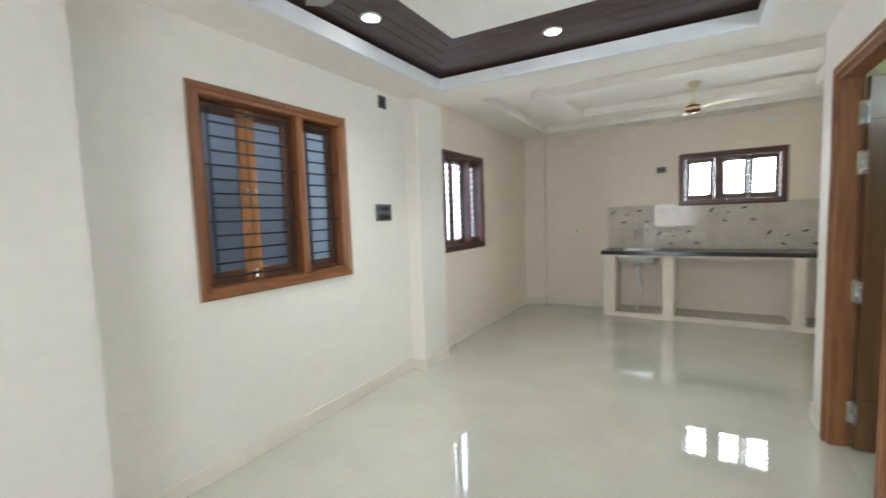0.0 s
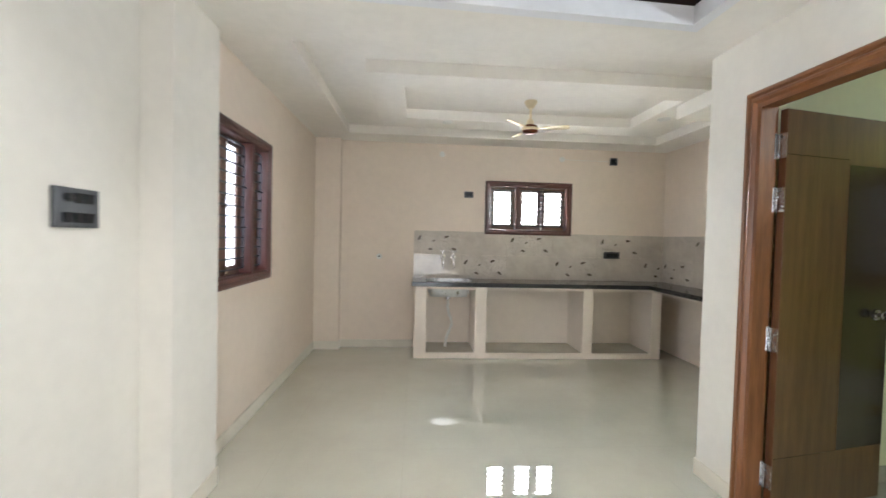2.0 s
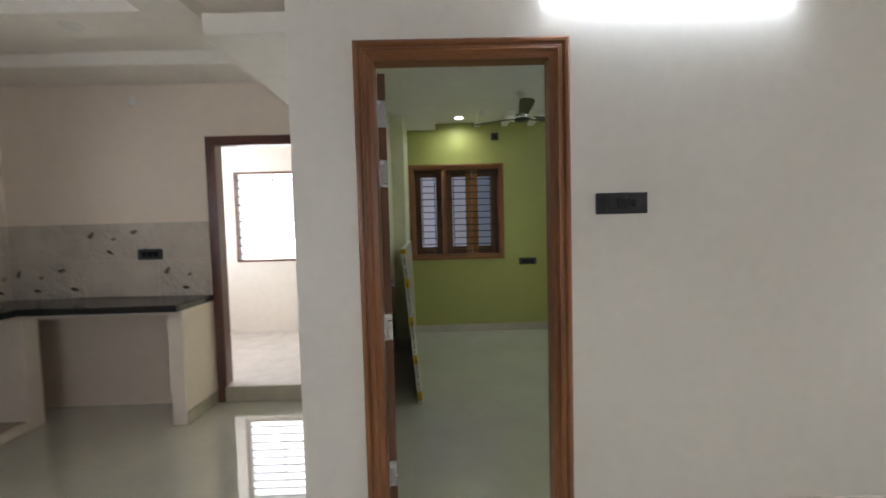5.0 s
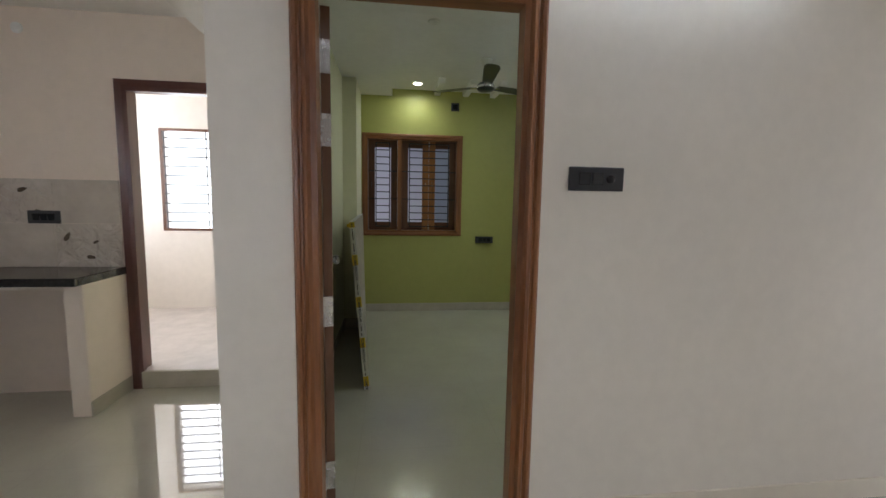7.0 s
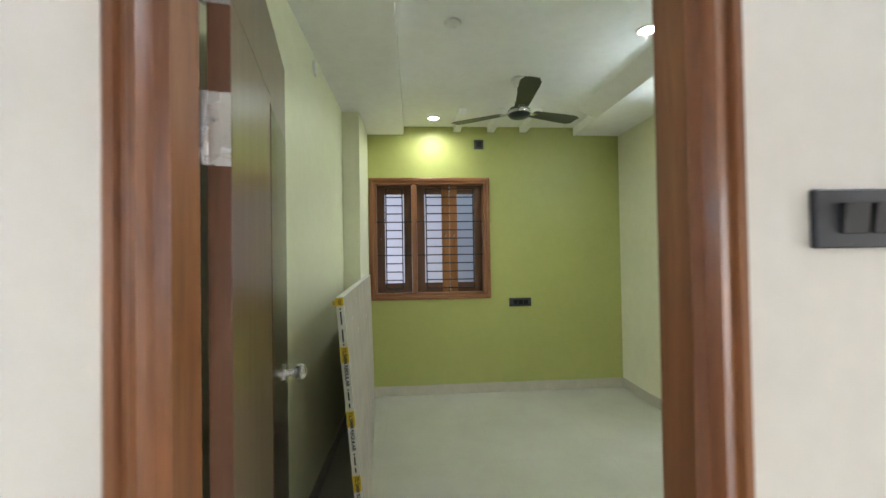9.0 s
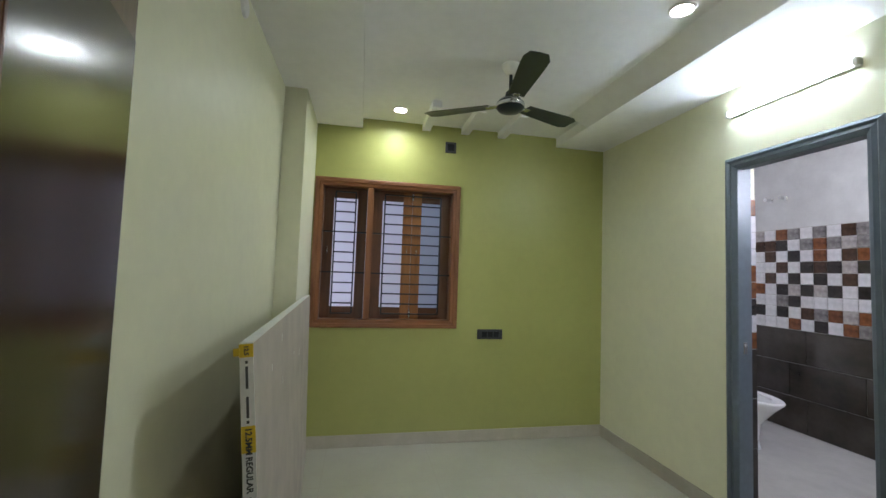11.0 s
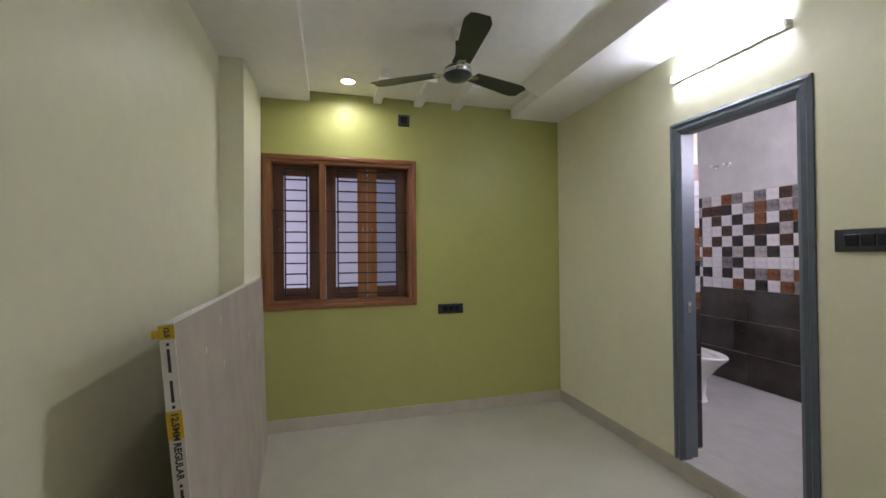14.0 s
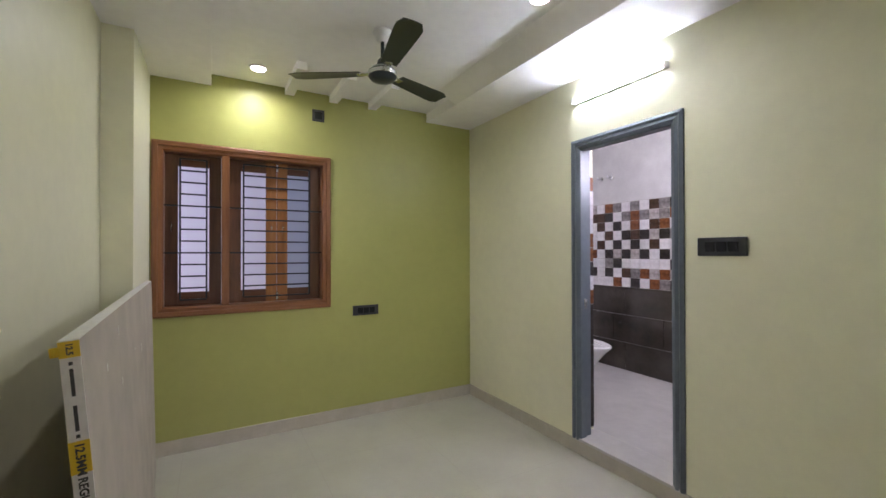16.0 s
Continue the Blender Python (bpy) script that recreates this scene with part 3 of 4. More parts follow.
# ---- windows ----
def casement(name, m, W, H, narrow_left, glass_mat, label, bars=12, wood=(TEAK, TEAKX), mid=ORANGE, st=0.062, shaded=False):
    """A three-sash casement in a moulded frame, with an iron grille on the room side."""
    w = thing(name, m, label, "window", "", "structure")
    prof = [(0, 0.02), (0, -0.016), (0.012, -0.024), (0.034, -0.024), (0.040, -0.014), (0.062, -0.014), (0.070, 0.0), (0.070, 0.118), (0.024, 0.118), (0.024, 0.02)]
    frame_sides(w, W, H, prof, wood, ("window_jamb", "window_head", "window_sill"), True)
    c, mu = 0.070, 0.052
    nb = (W - 2 * c - mu) * 0.345
    bays = [(c, c + nb, 1), (c + nb + mu, W - c, 2)]
    mul = (c + nb, c + nb + mu)
    if not narrow_left:
        bays = [(W - b, W - a, k) for a, b, k in bays]
        mul = (W - mul[1], W - mul[0])
    part("mullion", boxes((*mul, -0.012, 0.116, c, H - c), bevel=0.004), wood[0], w)
    for a, b, k in bays:
        for j in range(k):
            x0, x1 = a + (b - a) * j / k + 0.002, a + (b - a) * (j + 1) / k - 0.002
            y0, y1 = 0.075, 0.108
            inner = k == 2
            sash = new("sash")
            sash.parent = w
            tagged(sash, "hinged wooden sash with a frosted pane")
            for s, (p, q) in enumerate(((x0, x0 + st), (x1 - st, x1))):
                centre = inner and s != j
                part("sash_stile", boxes((p, q, y0, y1, c, H - c), bevel=0.003), mid if centre else SASH, sash)
            part("sash_rail", boxes((x0 + st, x1 - st, y0, y1, c, c + st + 0.018), bevel=0.003), SASHX, sash)
            part("sash_rail", boxes((x0 + st, x1 - st, y0, y1, H - c - st - 0.008, H - c), bevel=0.003), SASHX, sash)
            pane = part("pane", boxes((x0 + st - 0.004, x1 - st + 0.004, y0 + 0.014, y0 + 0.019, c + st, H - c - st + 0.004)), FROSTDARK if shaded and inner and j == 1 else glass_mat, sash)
            pane.visible_shadow = False
            hx = (x1 - st / 2) if (inner and j == 0) else (x0 + st / 2)
            hb = bmesh.new()
            tube(hb, [(hx, y0 - 0.002, H * 0.49), (hx, y0 - 0.022, H * 0.50), (hx, y0 - 0.024, H * 0.53), (hx, y0 - 0.002, H * 0.54)], 0.006, 8)
            part("sash_handle", hb, CHROME, sash, "small chrome pull", True)
        if k == 2:
            xc = (a + b) / 2
            part("bolt", boxes((xc - 0.009, xc + 0.009, 0.053, 0.072, H - c - 0.075, H - c - 0.012), bevel=0.003), CHROME, w, "chrome tower bolt")
            part("bolt", boxes((xc - 0.009, xc + 0.009, 0.053, 0.072, c + 0.012, c + 0.07), bevel=0.003), CHROME, w, "chrome tower bolt")
        # grille
        yb = 0.034
        inset = st + 0.018 if shaded else st
        z0, z1 = c + 0.045, H - c - 0.04
        for xx in (a + inset, b - inset):
            part("grille_upright", boxes((xx - 0.006, xx + 0.006, yb - 0.006, yb + 0.006, z0, z1)), IRON, w)
        for i in range(bars + 1):
            z = z0 + (z1 - z0) * i / bars
            ends = (a, b) if i in (4, 8) else (a + inset, b - inset)
            if bars < 10:
                ends = (a + 0.01, b - 0.01)
            hb_ = 0.0055 if bars > 10 else 0.0065
            part("grille_bar", boxes((ends[0], ends[1], yb - hb_, yb + hb_, z - hb_, z + hb_)), IRON, w)
    return w


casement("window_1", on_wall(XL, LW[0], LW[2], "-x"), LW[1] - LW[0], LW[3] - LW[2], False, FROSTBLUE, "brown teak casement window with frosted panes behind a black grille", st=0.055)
casement("window_2", on_wall(XL, SW[0], SW[2], "-x"), SW[1] - SW[0], SW[3] - SW[2], False, FROST, "dark brown wooden casement window, bright daylight behind its grille", 12, (MAROON, MAROONX), SASH, 0.046)
casement("window_3", on_wall(KW[0], YK, KW[2], "+y"), KW[1] - KW[0], KW[3] - KW[2], True, CLEAR, "small dark maroon kitchen window, blown out by daylight", 7, (MAROON, MAROONX), MAROON, 0.052)
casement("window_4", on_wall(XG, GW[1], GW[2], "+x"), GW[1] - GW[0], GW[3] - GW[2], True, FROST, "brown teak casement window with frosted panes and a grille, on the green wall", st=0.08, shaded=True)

bwin = thing("window_5", on_wall(4.42, BW[1], BW[2], "+x"), "barred balcony window opening on to the sky", "window", "", "structure")
Wb, Hb = BW[1] - BW[0], BW[3] - BW[2]
frame_sides(bwin, Wb, Hb, [(0, -0.005), (0.03, -0.005), (0.03, 0.03), (0, 0.03)], (SASH, SASHX), ("window_jamb", "window_head", "window_sill"), True)
for i in range(1, 11):
    z = Hb * i / 11
    part("grille_bar", boxes((0.03, Wb - 0.03, 0.006, 0.018, z - 0.006, z + 0.006)), IRON, bwin)
for xx in (0.04, Wb * 0.42, Wb - 0.04):
    part("grille_upright", boxes((xx - 0.005, xx + 0.005, 0.016, 0.024, 0.02, Hb - 0.02)), IRON, bwin)

# ---- doors ----
DP = [(0, 0.10), (0, -0.012), (0.010, -0.022), (0.022, -0.022), (0.027, -0.012), (0.034, -0.012), (0.040, -0.020), (0.054, -0.024), (0.060, -0.014), (0.065, -0.004), (0.088, -0.004), (0.088, 0.075), (0.076, 0.075), (0.076, 0.10)]
door1 = thing("door_1", on_wall(XD, DOOR[1], 0, "+x"), "open bedroom door in a fluted teak frame, veneered brown leaf", "door", "", "structure")
frame_sides(door1, DOOR[1] - DOOR[0], DOOR[3], DP, (TEAK, TEAKX), ("door_jamb", "door_head"), False)
for z in (0.15, 0.865, 1.59, 1.865):
    hb = boxes((0.0755, 0.0785, 0.072, 0.101, z, z + 0.13), bevel=0.001)
    cyl(hb, 0.007, 0.125, Matrix.Translation((0.084, 0.104, z + 0.0625)), n=10)
    part("hinge", hb, STEEL, door1, "steel butt hinge")
# the leaf, swung into the bedroom
leaf = new("door_leaf")
leaf.parent = door1
LT, LL, LH = 0.036, 0.80, 2.10
leaf.matrix_local = Matrix.Translation((0.104, 0.110, 0.012)) @ Matrix.Rotation(radians(100.6), 4, "Z")
tagged(leaf, "brown veneered flush door leaf with a dark inlay")
part("panel", boxes((0.0, LL, -LT / 2, LT / 2, 0, LH), bevel=0.002), VENEER, leaf)
part("dark_panel", boxes((0.445, LL - 0.0025, -LT / 2 - 0.0012, -LT / 2 + 0.001, 0.30, 1.845), (0.53, LL - 0.0025, LT / 2 - 0.001, LT / 2 + 0.0012, 0.30, 1.845)), DARKVEN, leaf, "dark wenge inlay by the lock")
part("inlay_line", boxes((0.441, 0.445, -LT / 2 - 0.0018, -LT / 2 + 0.001, 0.296, 1.849), (0.526, 0.53, LT / 2 - 0.001, LT / 2 + 0.0018, 0.296, 1.849)), SASH, leaf)
part("lipping", boxes((-0.004, -0.0005, -LT / 2, LT / 2, 0, LH)), SASH, leaf)
for z in (0.15, 0.865, 1.59, 1.865):
    hb = boxes((-0.0068, -0.0042, -LT / 2, LT / 2, z - 0.012, z + 0.113))
    for dz in (0.02, 0.05, 0.08, 0.105):
        cyl(hb, 0.004, 0.004, Matrix.Translation((-0.007, 0.004 if dz in (0.02, 0.08) else -0.006, z - 0.012 + dz)) @ Matrix.Rotation(radians(90), 4, "Y"), n=8)
    part("hinge_plate", hb, STEEL, leaf)
kb = bmesh.new()
for s in (-1, 1):
    lathe(kb, [(0.030, 0), (0.030, 0.008), (0.013, 0.012), (0.011, 0.028), (0.020, 0.034), (0.027, 0.047), (0.025, 0.061), (0.014, 0.070)], 24,
          Matrix.Translation((LL - 0.095, s * LT / 2, 1.035)) @ Matrix.Rotation(radians(-90 * s), 4, "X"))
part("door_knob", kb, STEEL, leaf, "round satin steel knob", True)
for z in (LH - 0.23, 0.297):
    part("groove", boxes((0.003, 0.525, LT / 2 - 0.001, LT / 2 + 0.0004, z, z + 0.003), (0.003, 0.440, -LT / 2 - 0.0004, -LT / 2 + 0.001, z, z + 0.003)), DARKVEN, leaf)

door2 = thing("door_2", on_wall(XK, KD[1], 0.0, "+x"), "maroon wooden frame of the open balcony doorway", "door", "", "structure")
frame_sides(door2, KD[1] - KD[0], KD[3], [(0, 0.12), (0, -0.012), (0.05, -0.016), (0.075, -0.008), (0.075, 0.03), (0.062, 0.03), (0.062, 0.12)], (MAROON, MAROONX), ("door_jamb", "door_head"), False)
part("doorstep", boxes((0.02, KD[1] - KD[0] - 0.02, -0.012, 0.10, 0.0, 0.128), bevel=0.003), SKIRT, door2, "beige tiled doorstep")

door3 = thing("door_3", on_wall(BD[1], YR, BD[2], "-y"), "blue-grey painted frame of the open bathroom doorway", "door", "", "structure")
frame_sides(door3, BD[1] - BD[0], BD[3] - BD[2], [(0, 0.02), (0, -0.014), (0.018, -0.022), (0.030, -0.010), (0.048, -0.018), (0.068, -0.006), (0.075, 0.0), (0.075, 0.05), (0.062, 0.05), (0.062, 0.11), (0.02, 0.11), (0.02, 0.02)], (GREYPAINT, GREYPAINT), ("door_jamb", "door_head"), False)
part("threshold", boxes((0.0, BD[1] - BD[0], -0.0115, 0.22, -0.010, 0.012), bevel=0.003), BATHFLOOR, door3, "grey tile threshold")
part("latch", boxes((0.062, 0.078, 0.035, 0.062, 0.93, 1.0), bevel=0.003), STEEL, door3, "steel strike plate")

# ---- kitchen ----
CT, YF, XF = 0.90, 6.80, 2.06        # worktop height, its front edges
SX0, SX1, SY0, SY1 = -0.585, -0.085, 6.885, 7.235    # sink cut-out
top = thing("kitchen_worktop", I4, "polished black granite L-shaped worktop on cream masonry piers", "worktop")
wt = bmesh.new()
for d in ((-0.775, SX0, YF, YK - 0.002), (SX1, XF, YF, YK - 0.002), (SX0, SX1, YF, SY0), (SX0, SX1, SY1, YK - 0.002)):
    box(wt, *d, CT - 0.032, CT)
part("slab", wt, GRANITE, top)
part("slab", boxes((XF, XK - 0.002, 5.69, YK - 0.002, CT - 0.032, CT)), GRANITE, top)
part("nosing", boxes((-0.778, XF, YF - 0.006, YF + 0.02, CT - 0.05, CT - 0.001), bevel=0.004), GRANITE, top)
part("nosing", boxes((XF - 0.006, XF + 0.02, 5.686, YF - 0.007, CT - 0.05, CT - 0.001), bevel=0.004), GRANITE, top)
part("nosing", boxes((XF + 0.021, XK - 0.002, 5.684, 5.70, CT - 0.05, CT - 0.001), bevel=0.004), GRANITE, top)

base = thing("counter_base", I4, "cream painted masonry counter base with open bays under the worktop", "counter")
y0, y1, zt = 6.835, YK - 0.003, CT - 0.033
for a, b in ((-0.745, -0.60), (-0.03, 0.105), (1.27, 1.39), (2.12, 2.24)):
    part("pier", boxes((a, b, y0, y1, 0.002, zt), bevel=0.004), PLASTER, base)
part("beam", boxes((-0.60, -0.03, y0 + 0.001, y0 + 0.06, zt - 0.05, zt), (0.105, 1.27, y0 + 0.001, y0 + 0.06, zt - 0.05, zt), (1.39, 2.12, y0 + 0.001, y0 + 0.06, zt - 0.05, zt), bevel=0.002), PLASTER, base)
part("plinth", boxes((-0.60, -0.03, y0 + 0.001, y1, 0.002, 0.065), (0.105, 1.27, y0 + 0.001, y1, 0.002, 0.065), (1.39, 2.12, y0 + 0.001, y1, 0.002, 0.065), bevel=0.003), PLASTER, base)
part("plinth_tile", boxes((-0.599, -0.031, y0 + 0.03, y1, 0.064, 0.070), (0.106, 1.269, y0 + 0.03, y1, 0.064, 0.070), (1.391, 2.119, y0 + 0.03, y1, 0.064, 0.070)), SKIRT, base, "beige tile laid in the bays")
x0 = 2.10
part("pier", boxes((x0 + 0.03, XK - 0.003, 5.70, 5.81, 0.002, zt), bevel=0.004), PLASTER, base)
part("beam", boxes((x0 + 0.031, x0 + 0.09, 5.81, y0, zt - 0.05, zt), bevel=0.002), PLASTER, base)
part("skirting_tile", boxes((x0 + 0.028, XK - 0.003, 5.69, 5.70, 0.002, 0.1), bevel=0.001), SKIRT, base)

for a, b in ((-0.599, -0.031), (0.106, 1.269), (1.391, 2.119)):
    part("bay_back", boxes((a, b, y1 - 0.006, y1, 0.071, zt - 0.001)), PLASTER, base)

sink = thing("kitchen_sink", pose((SX0 + SX1) / 2, (SY0 + SY1) / 2, CT), "stainless steel bowl sink set in the granite worktop", "sink")
sw_, sd = (SX1 - SX0) / 2, (SY1 - SY0) / 2


def rrect(w, d, r, z, n=6):
    out = []
    for cx, cy, a0 in ((w - r, d - r, 0), (-w + r, d - r, 90), (-w + r, -d + r, 180), (w - r, -d + r, 270)):
        for k in range(n + 1):
            a = radians(a0 + 90 * k / n)
            out.append((cx + r * math.cos(a), cy + r * math.sin(a), z))
    return out


def loft(bm, loops, cap=True):
    rows = [[bm.verts.new(p) for p in lp] for lp in loops]
    n = len(rows[0])
    for a, b in zip(rows, rows[1:]):
        for k in range(n):
            bm.faces.new((a[k], a[(k + 1) % n], b[(k + 1) % n], b[k]))
    if cap:
        bm.faces.new(rows[0][::-1])
        bm.faces.new(rows[-1])
    bmesh.ops.recalc_face_normals(bm, faces=bm.faces)
    return bm


bowl = loft(bmesh.new(), [rrect(sw_ - 0.03, sd - 0.03, 0.06, -0.185), rrect(sw_ - 0.006, sd - 0.006, 0.07, -0.14), rrect(sw_ - 0.002, sd - 0.002, 0.07, 0.0), rrect(sw_ + 0.014, sd + 0.014, 0.075, 0.003), rrect(sw_ + 0.014, sd + 0.014, 0.075, 0.005),
                          rrect(sw_ - 0.006, sd - 0.006, 0.065, 0.005), rrect(sw_ - 0.010, sd - 0.010, 0.065, -0.13), rrect(sw_ - 0.036, sd - 0.036, 0.055, -0.178)])
part("bowl", bowl, SATIN, sink, "", True)
db = bmesh.new()
cyl(db, 0.035, 0.05, Matrix.Translation((0, 0.0, -0.205)))
drain = part("drain", db, STEEL, sink, "steel waste coupling", True)
pp = bmesh.new()
tube(pp, [(0, 0, -0.22), (0, 0, -0.33), (0.012, 0.01, -0.40), (0.04, 0.02, -0.47), (0.055, 0.03, -0.54), (0.03, 0.04, -0.62), (0.0, 0.05, -0.70), (-0.015, 0.06, -0.78), (-0.015, 0.06, -0.829)], 0.017, 12)
part("waste_pipe", pp, WHITEPL, drain, "white corrugated plastic waste pipe", True)


def bib_tap(x, z):
    t = thing("wall_tap", on_wall(x, YK - 0.008, z, "+y") @ Matrix.Diagonal((1.3, 1.3, 1.3, 1)), "chrome bib tap on the tiled splashback", "tap", "taps over the sink")
    b = bmesh.new()
    lathe(b, [(0.026, 0), (0.026, 0.006), (0.012, 0.010), (0.012, 0.05)], 18, Matrix.Rotation(radians(90), 4, "X"))
    tube(b, [(0, -0.03, 0.0), (0, -0.085, 0.005), (0, -0.102, -0.010), (0, -0.106, -0.06), (0, -0.106, -0.105)], 0.011, 12)
    part("spout", b, CHROME, t, "", True)
    b = bmesh.new()
    tube(b, [(0, -0.05, 0.005), (0, -0.052, 0.055)], 0.008, 10)
    tube(b, [(-0.028, -0.053, 0.058), (0.028, -0.053, 0.058)], 0.006, 10)
    part("handle", b, CHROME, t, "", True)
    return t


bib_tap(-0.395, 1.17)
bib_tap(-0.262, 1.17)
pt = thing("water_point", on_wall(-1.20, YK, 1.16, "+y"), "small capped water point in the kitchen wall", "water point")
part("collar", lathe(bmesh.new(), [(0.036, 0), (0.034, 0.006), (0.014, 0.008), (0.012, 0.014)], 18, Matrix.Rotation(radians(90), 4, "X")), WHITEPL, pt, "", True)
part("cap", lathe(bmesh.new(), [(0.010, 0.014), (0.010, 0.026), (0.006, 0.028)], 14, Matrix.Rotation(radians(90), 4, "X")), BLACKPL, pt, "", True)


# splashback: plain and leaf-printed tiles laid as a chequer
def leaf_shape(bm, cx, cz, s, ang):
    pts = []
    for k in range(12):
        a = 2 * math.pi * k / 12
        px, pz = s * math.cos(a), s * 0.42 * math.sin(a) * (1 - 0.35 * math.cos(a))
        pts.append((cx + px * math.cos(ang) - pz * math.sin(ang), cz + px * math.sin(ang) + pz * math.cos(ang)))
    f0 = [bm.verts.new((x, -0.0085, z)) for x, z in pts]
    f1 = [bm.verts.new((cx + (x - cx) * 0.8, -0.0112, cz + (z - cz) * 0.8)) for x, z in pts]
    for k in range(12):
        bm.faces.new((f0[k], f0[(k + 1) % 12], f1[(k + 1) % 12], f1[k]))
    bm.faces.new(f1)
    bmesh.ops.recalc_face_normals(bm, faces=bm.faces)


VEINW = plain("pale_glaze_line", (0.66, 0.63, 0.58), 0.08)


def splash(m, length, label, first):
    s = thing("splashback", m, label, "splashback", "", "structure")
    tw, th = 0.598, 0.298
    rng = random.Random(5)
    x, col = 0.0, 0
    while x < length - 0.02:
        w = min(tw, length - x - 0.002)
        for row in (0, 1):
            z = row * 0.300 + 0.001
            t = part("tile", boxes((x + 0.001, x + w, -0.008, 0.0, z, z + th), bevel=0.0012), RELIEF if (col + row + first) % 2 == 0 else MARBLE, s)
            if (col + row + first) % 2 == 0:
                lb = bmesh.new()
                for u, v, sz, an in ((0.12, 0.70, 0.036, 1.1), (0.42, 0.58, 0.022, 0.6), (0.70, 0.76, 0.033, 0.1), (0.36, 0.22, 0.031, -0.3), (0.86, 0.24, 0.034, -0.35)):
                    if u * tw < w - 0.03:
                        leaf_shape(lb, x + u * tw, z + v * th, sz, an + rng.uniform(-0.3, 0.3))
                part("leaf_print", lb, LEAF, t, "dark brown leaf motif")
                vb = bmesh.new()
                for k in range(5):
                    cx, cz = x + rng.uniform(0.08, 0.5) * w / tw, z + rng.uniform(0.05, 0.24)
                    n, a, r = 8, rng.uniform(-0.5, 0.5), rng.uniform(0.05, 0.09)
                    pts = [(min(x + w - 0.01, max(x + 0.01, cx + (q / n - 0.5) * 2 * r)), -0.0085, min(z + th - 0.01, max(z + 0.01, cz + 0.025 * math.sin(q / n * 5 + k) + a * (q / n - 0.5) * r))) for q in range(n + 1)]
                    tube(vb, pts, 0.0016, 5)
                part("glaze_line", vb, VEINW, t, "raised pale glaze swirl", True)
        x += 0.6
        col += 1
    return s


splash(on_wall(-0.765, YK - 0.001, CT + 0.001, "+y"), XK - 0.009 + 0.765, "glossy beige marble splashback tiles, some with brown leaf motifs", 1)
splash(on_wall(XK - 0.001, YK - 0.012, CT + 0.001, "+x"), YK - 0.012 - 5.70, "glossy beige splashback tiles beside the balcony door", 0)


# ---- electrical ----
def plate(m, w, h, label, keys, knobs=(), rows=1):
    p = thing("switch_plate", m, label, "switch", "charcoal switch plates")
    part("cover", boxes((0, w, -0.012, 0.0, 0, h), bevel=0.003), BLACKPL, p)
    n = keys
    for r in range(rows):
        for k in range(n):
            a, b = w * (0.16 + 0.70 * (k + 0.09) / n), w * (0.16 + 0.70 * (k + 0.91) / n)
            z0_, z1_ = h * (r + 0.24) / rows, h * (r + 0.76) / rows
            if (k, r) in knobs:
                kb_ = lathe(bmesh.new(), [(0.016, 0), (0.015, 0.014), (0.012, 0.016)], 20, Matrix.Translation(((a + b) / 2, -0.012, (z0_ + z1_) / 2)) @ Matrix.Rotation(radians(90), 4, "X"))
                part("dimmer_knob", kb_, BLACKPL2, p, "", True)
            else:
                kb_ = boxes((a, b, -0.016, -0.011, z0_, z1_), bevel=0.0012)
                for vv in kb_.verts:        # rockers tip forward at the top
                    if vv.co.y < -0.014 and vv.co.z > (z0_ + z1_) / 2:
                        vv.co.y -= 0.006
                part("key", kb_, BLACKPL2, p)
    return p


plate(on_wall(XL, 3.572, 1.42, "-x"), 0.203, 0.142, "square charcoal switch plate with a dimmer on the cream wall", 3, ((0, 1),), 2)
plate(on_wall(XD, 3.128, 1.435, "+x"), 0.23, 0.094, "charcoal three-gang switch plate beside the bedroom door", 3, ((2, 0),))
plate(on_wall(-0.135, YK, 1.935, "+y"), 0.115, 0.078, "charcoal socket plate beside the kitchen window", 2)
plate(on_wall(1.725, YK - 0.009, 1.192, "+y"), 0.215, 0.088, "charcoal socket plate on the splashback", 3)
plate(on_wall(XK - 0.009, 6.275, 1.20, "+x"), 0.20, 0.088, "charcoal socket plate on the side splashback", 3)
plate(on_wall(XG, 2.757, 0.888, "+x"), 0.232, 0.086, "charcoal socket plate low on the green wall", 3)
plate(on_wall(2.372, YR, 1.418, "-y"), 0.235, 0.096, "charcoal switch plate beside the bathroom door", 3)


def small_box(m, w, h, label):
    p = thing("junction_box", m, label, "junction box", "square cover boxes")
    part("cover", boxes((-w / 2, w / 2, -0.010, 0.0, -h / 2, h / 2), bevel=0.002), BLACKPL, p)
    part("insert", boxes((-w * 0.3, w * 0.3, -0.012, -0.009, -h * 0.3, h * 0.3), bevel=0.001), BLACKPL2, p)
    return p


small_box(on_wall(XL, 3.718, 2.43, "-x"), 0.095, 0.105, "small charcoal cover box high on the cream wall")
small_box(on_wall(1.82, YK, 2.462, "+y"), 0.10, 0.095, "small charcoal cover box on the kitchen wall")
small_box(on_wall(XG, 3.052, 2.584, "+x"), 0.098, 0.098, "small charcoal cover box above the bedroom window")


def cap(m, r, label):
    c = thing("round_cover_plate", m, label, "cover cap", "round white cover caps")
    part("disc", lathe(bmesh.new(), [(r, 0), (r, 0.006), (r * 0.9, 0.012), (r * 0.4, 0.014)], 24), WHITEPL, c, "", True)
    return c


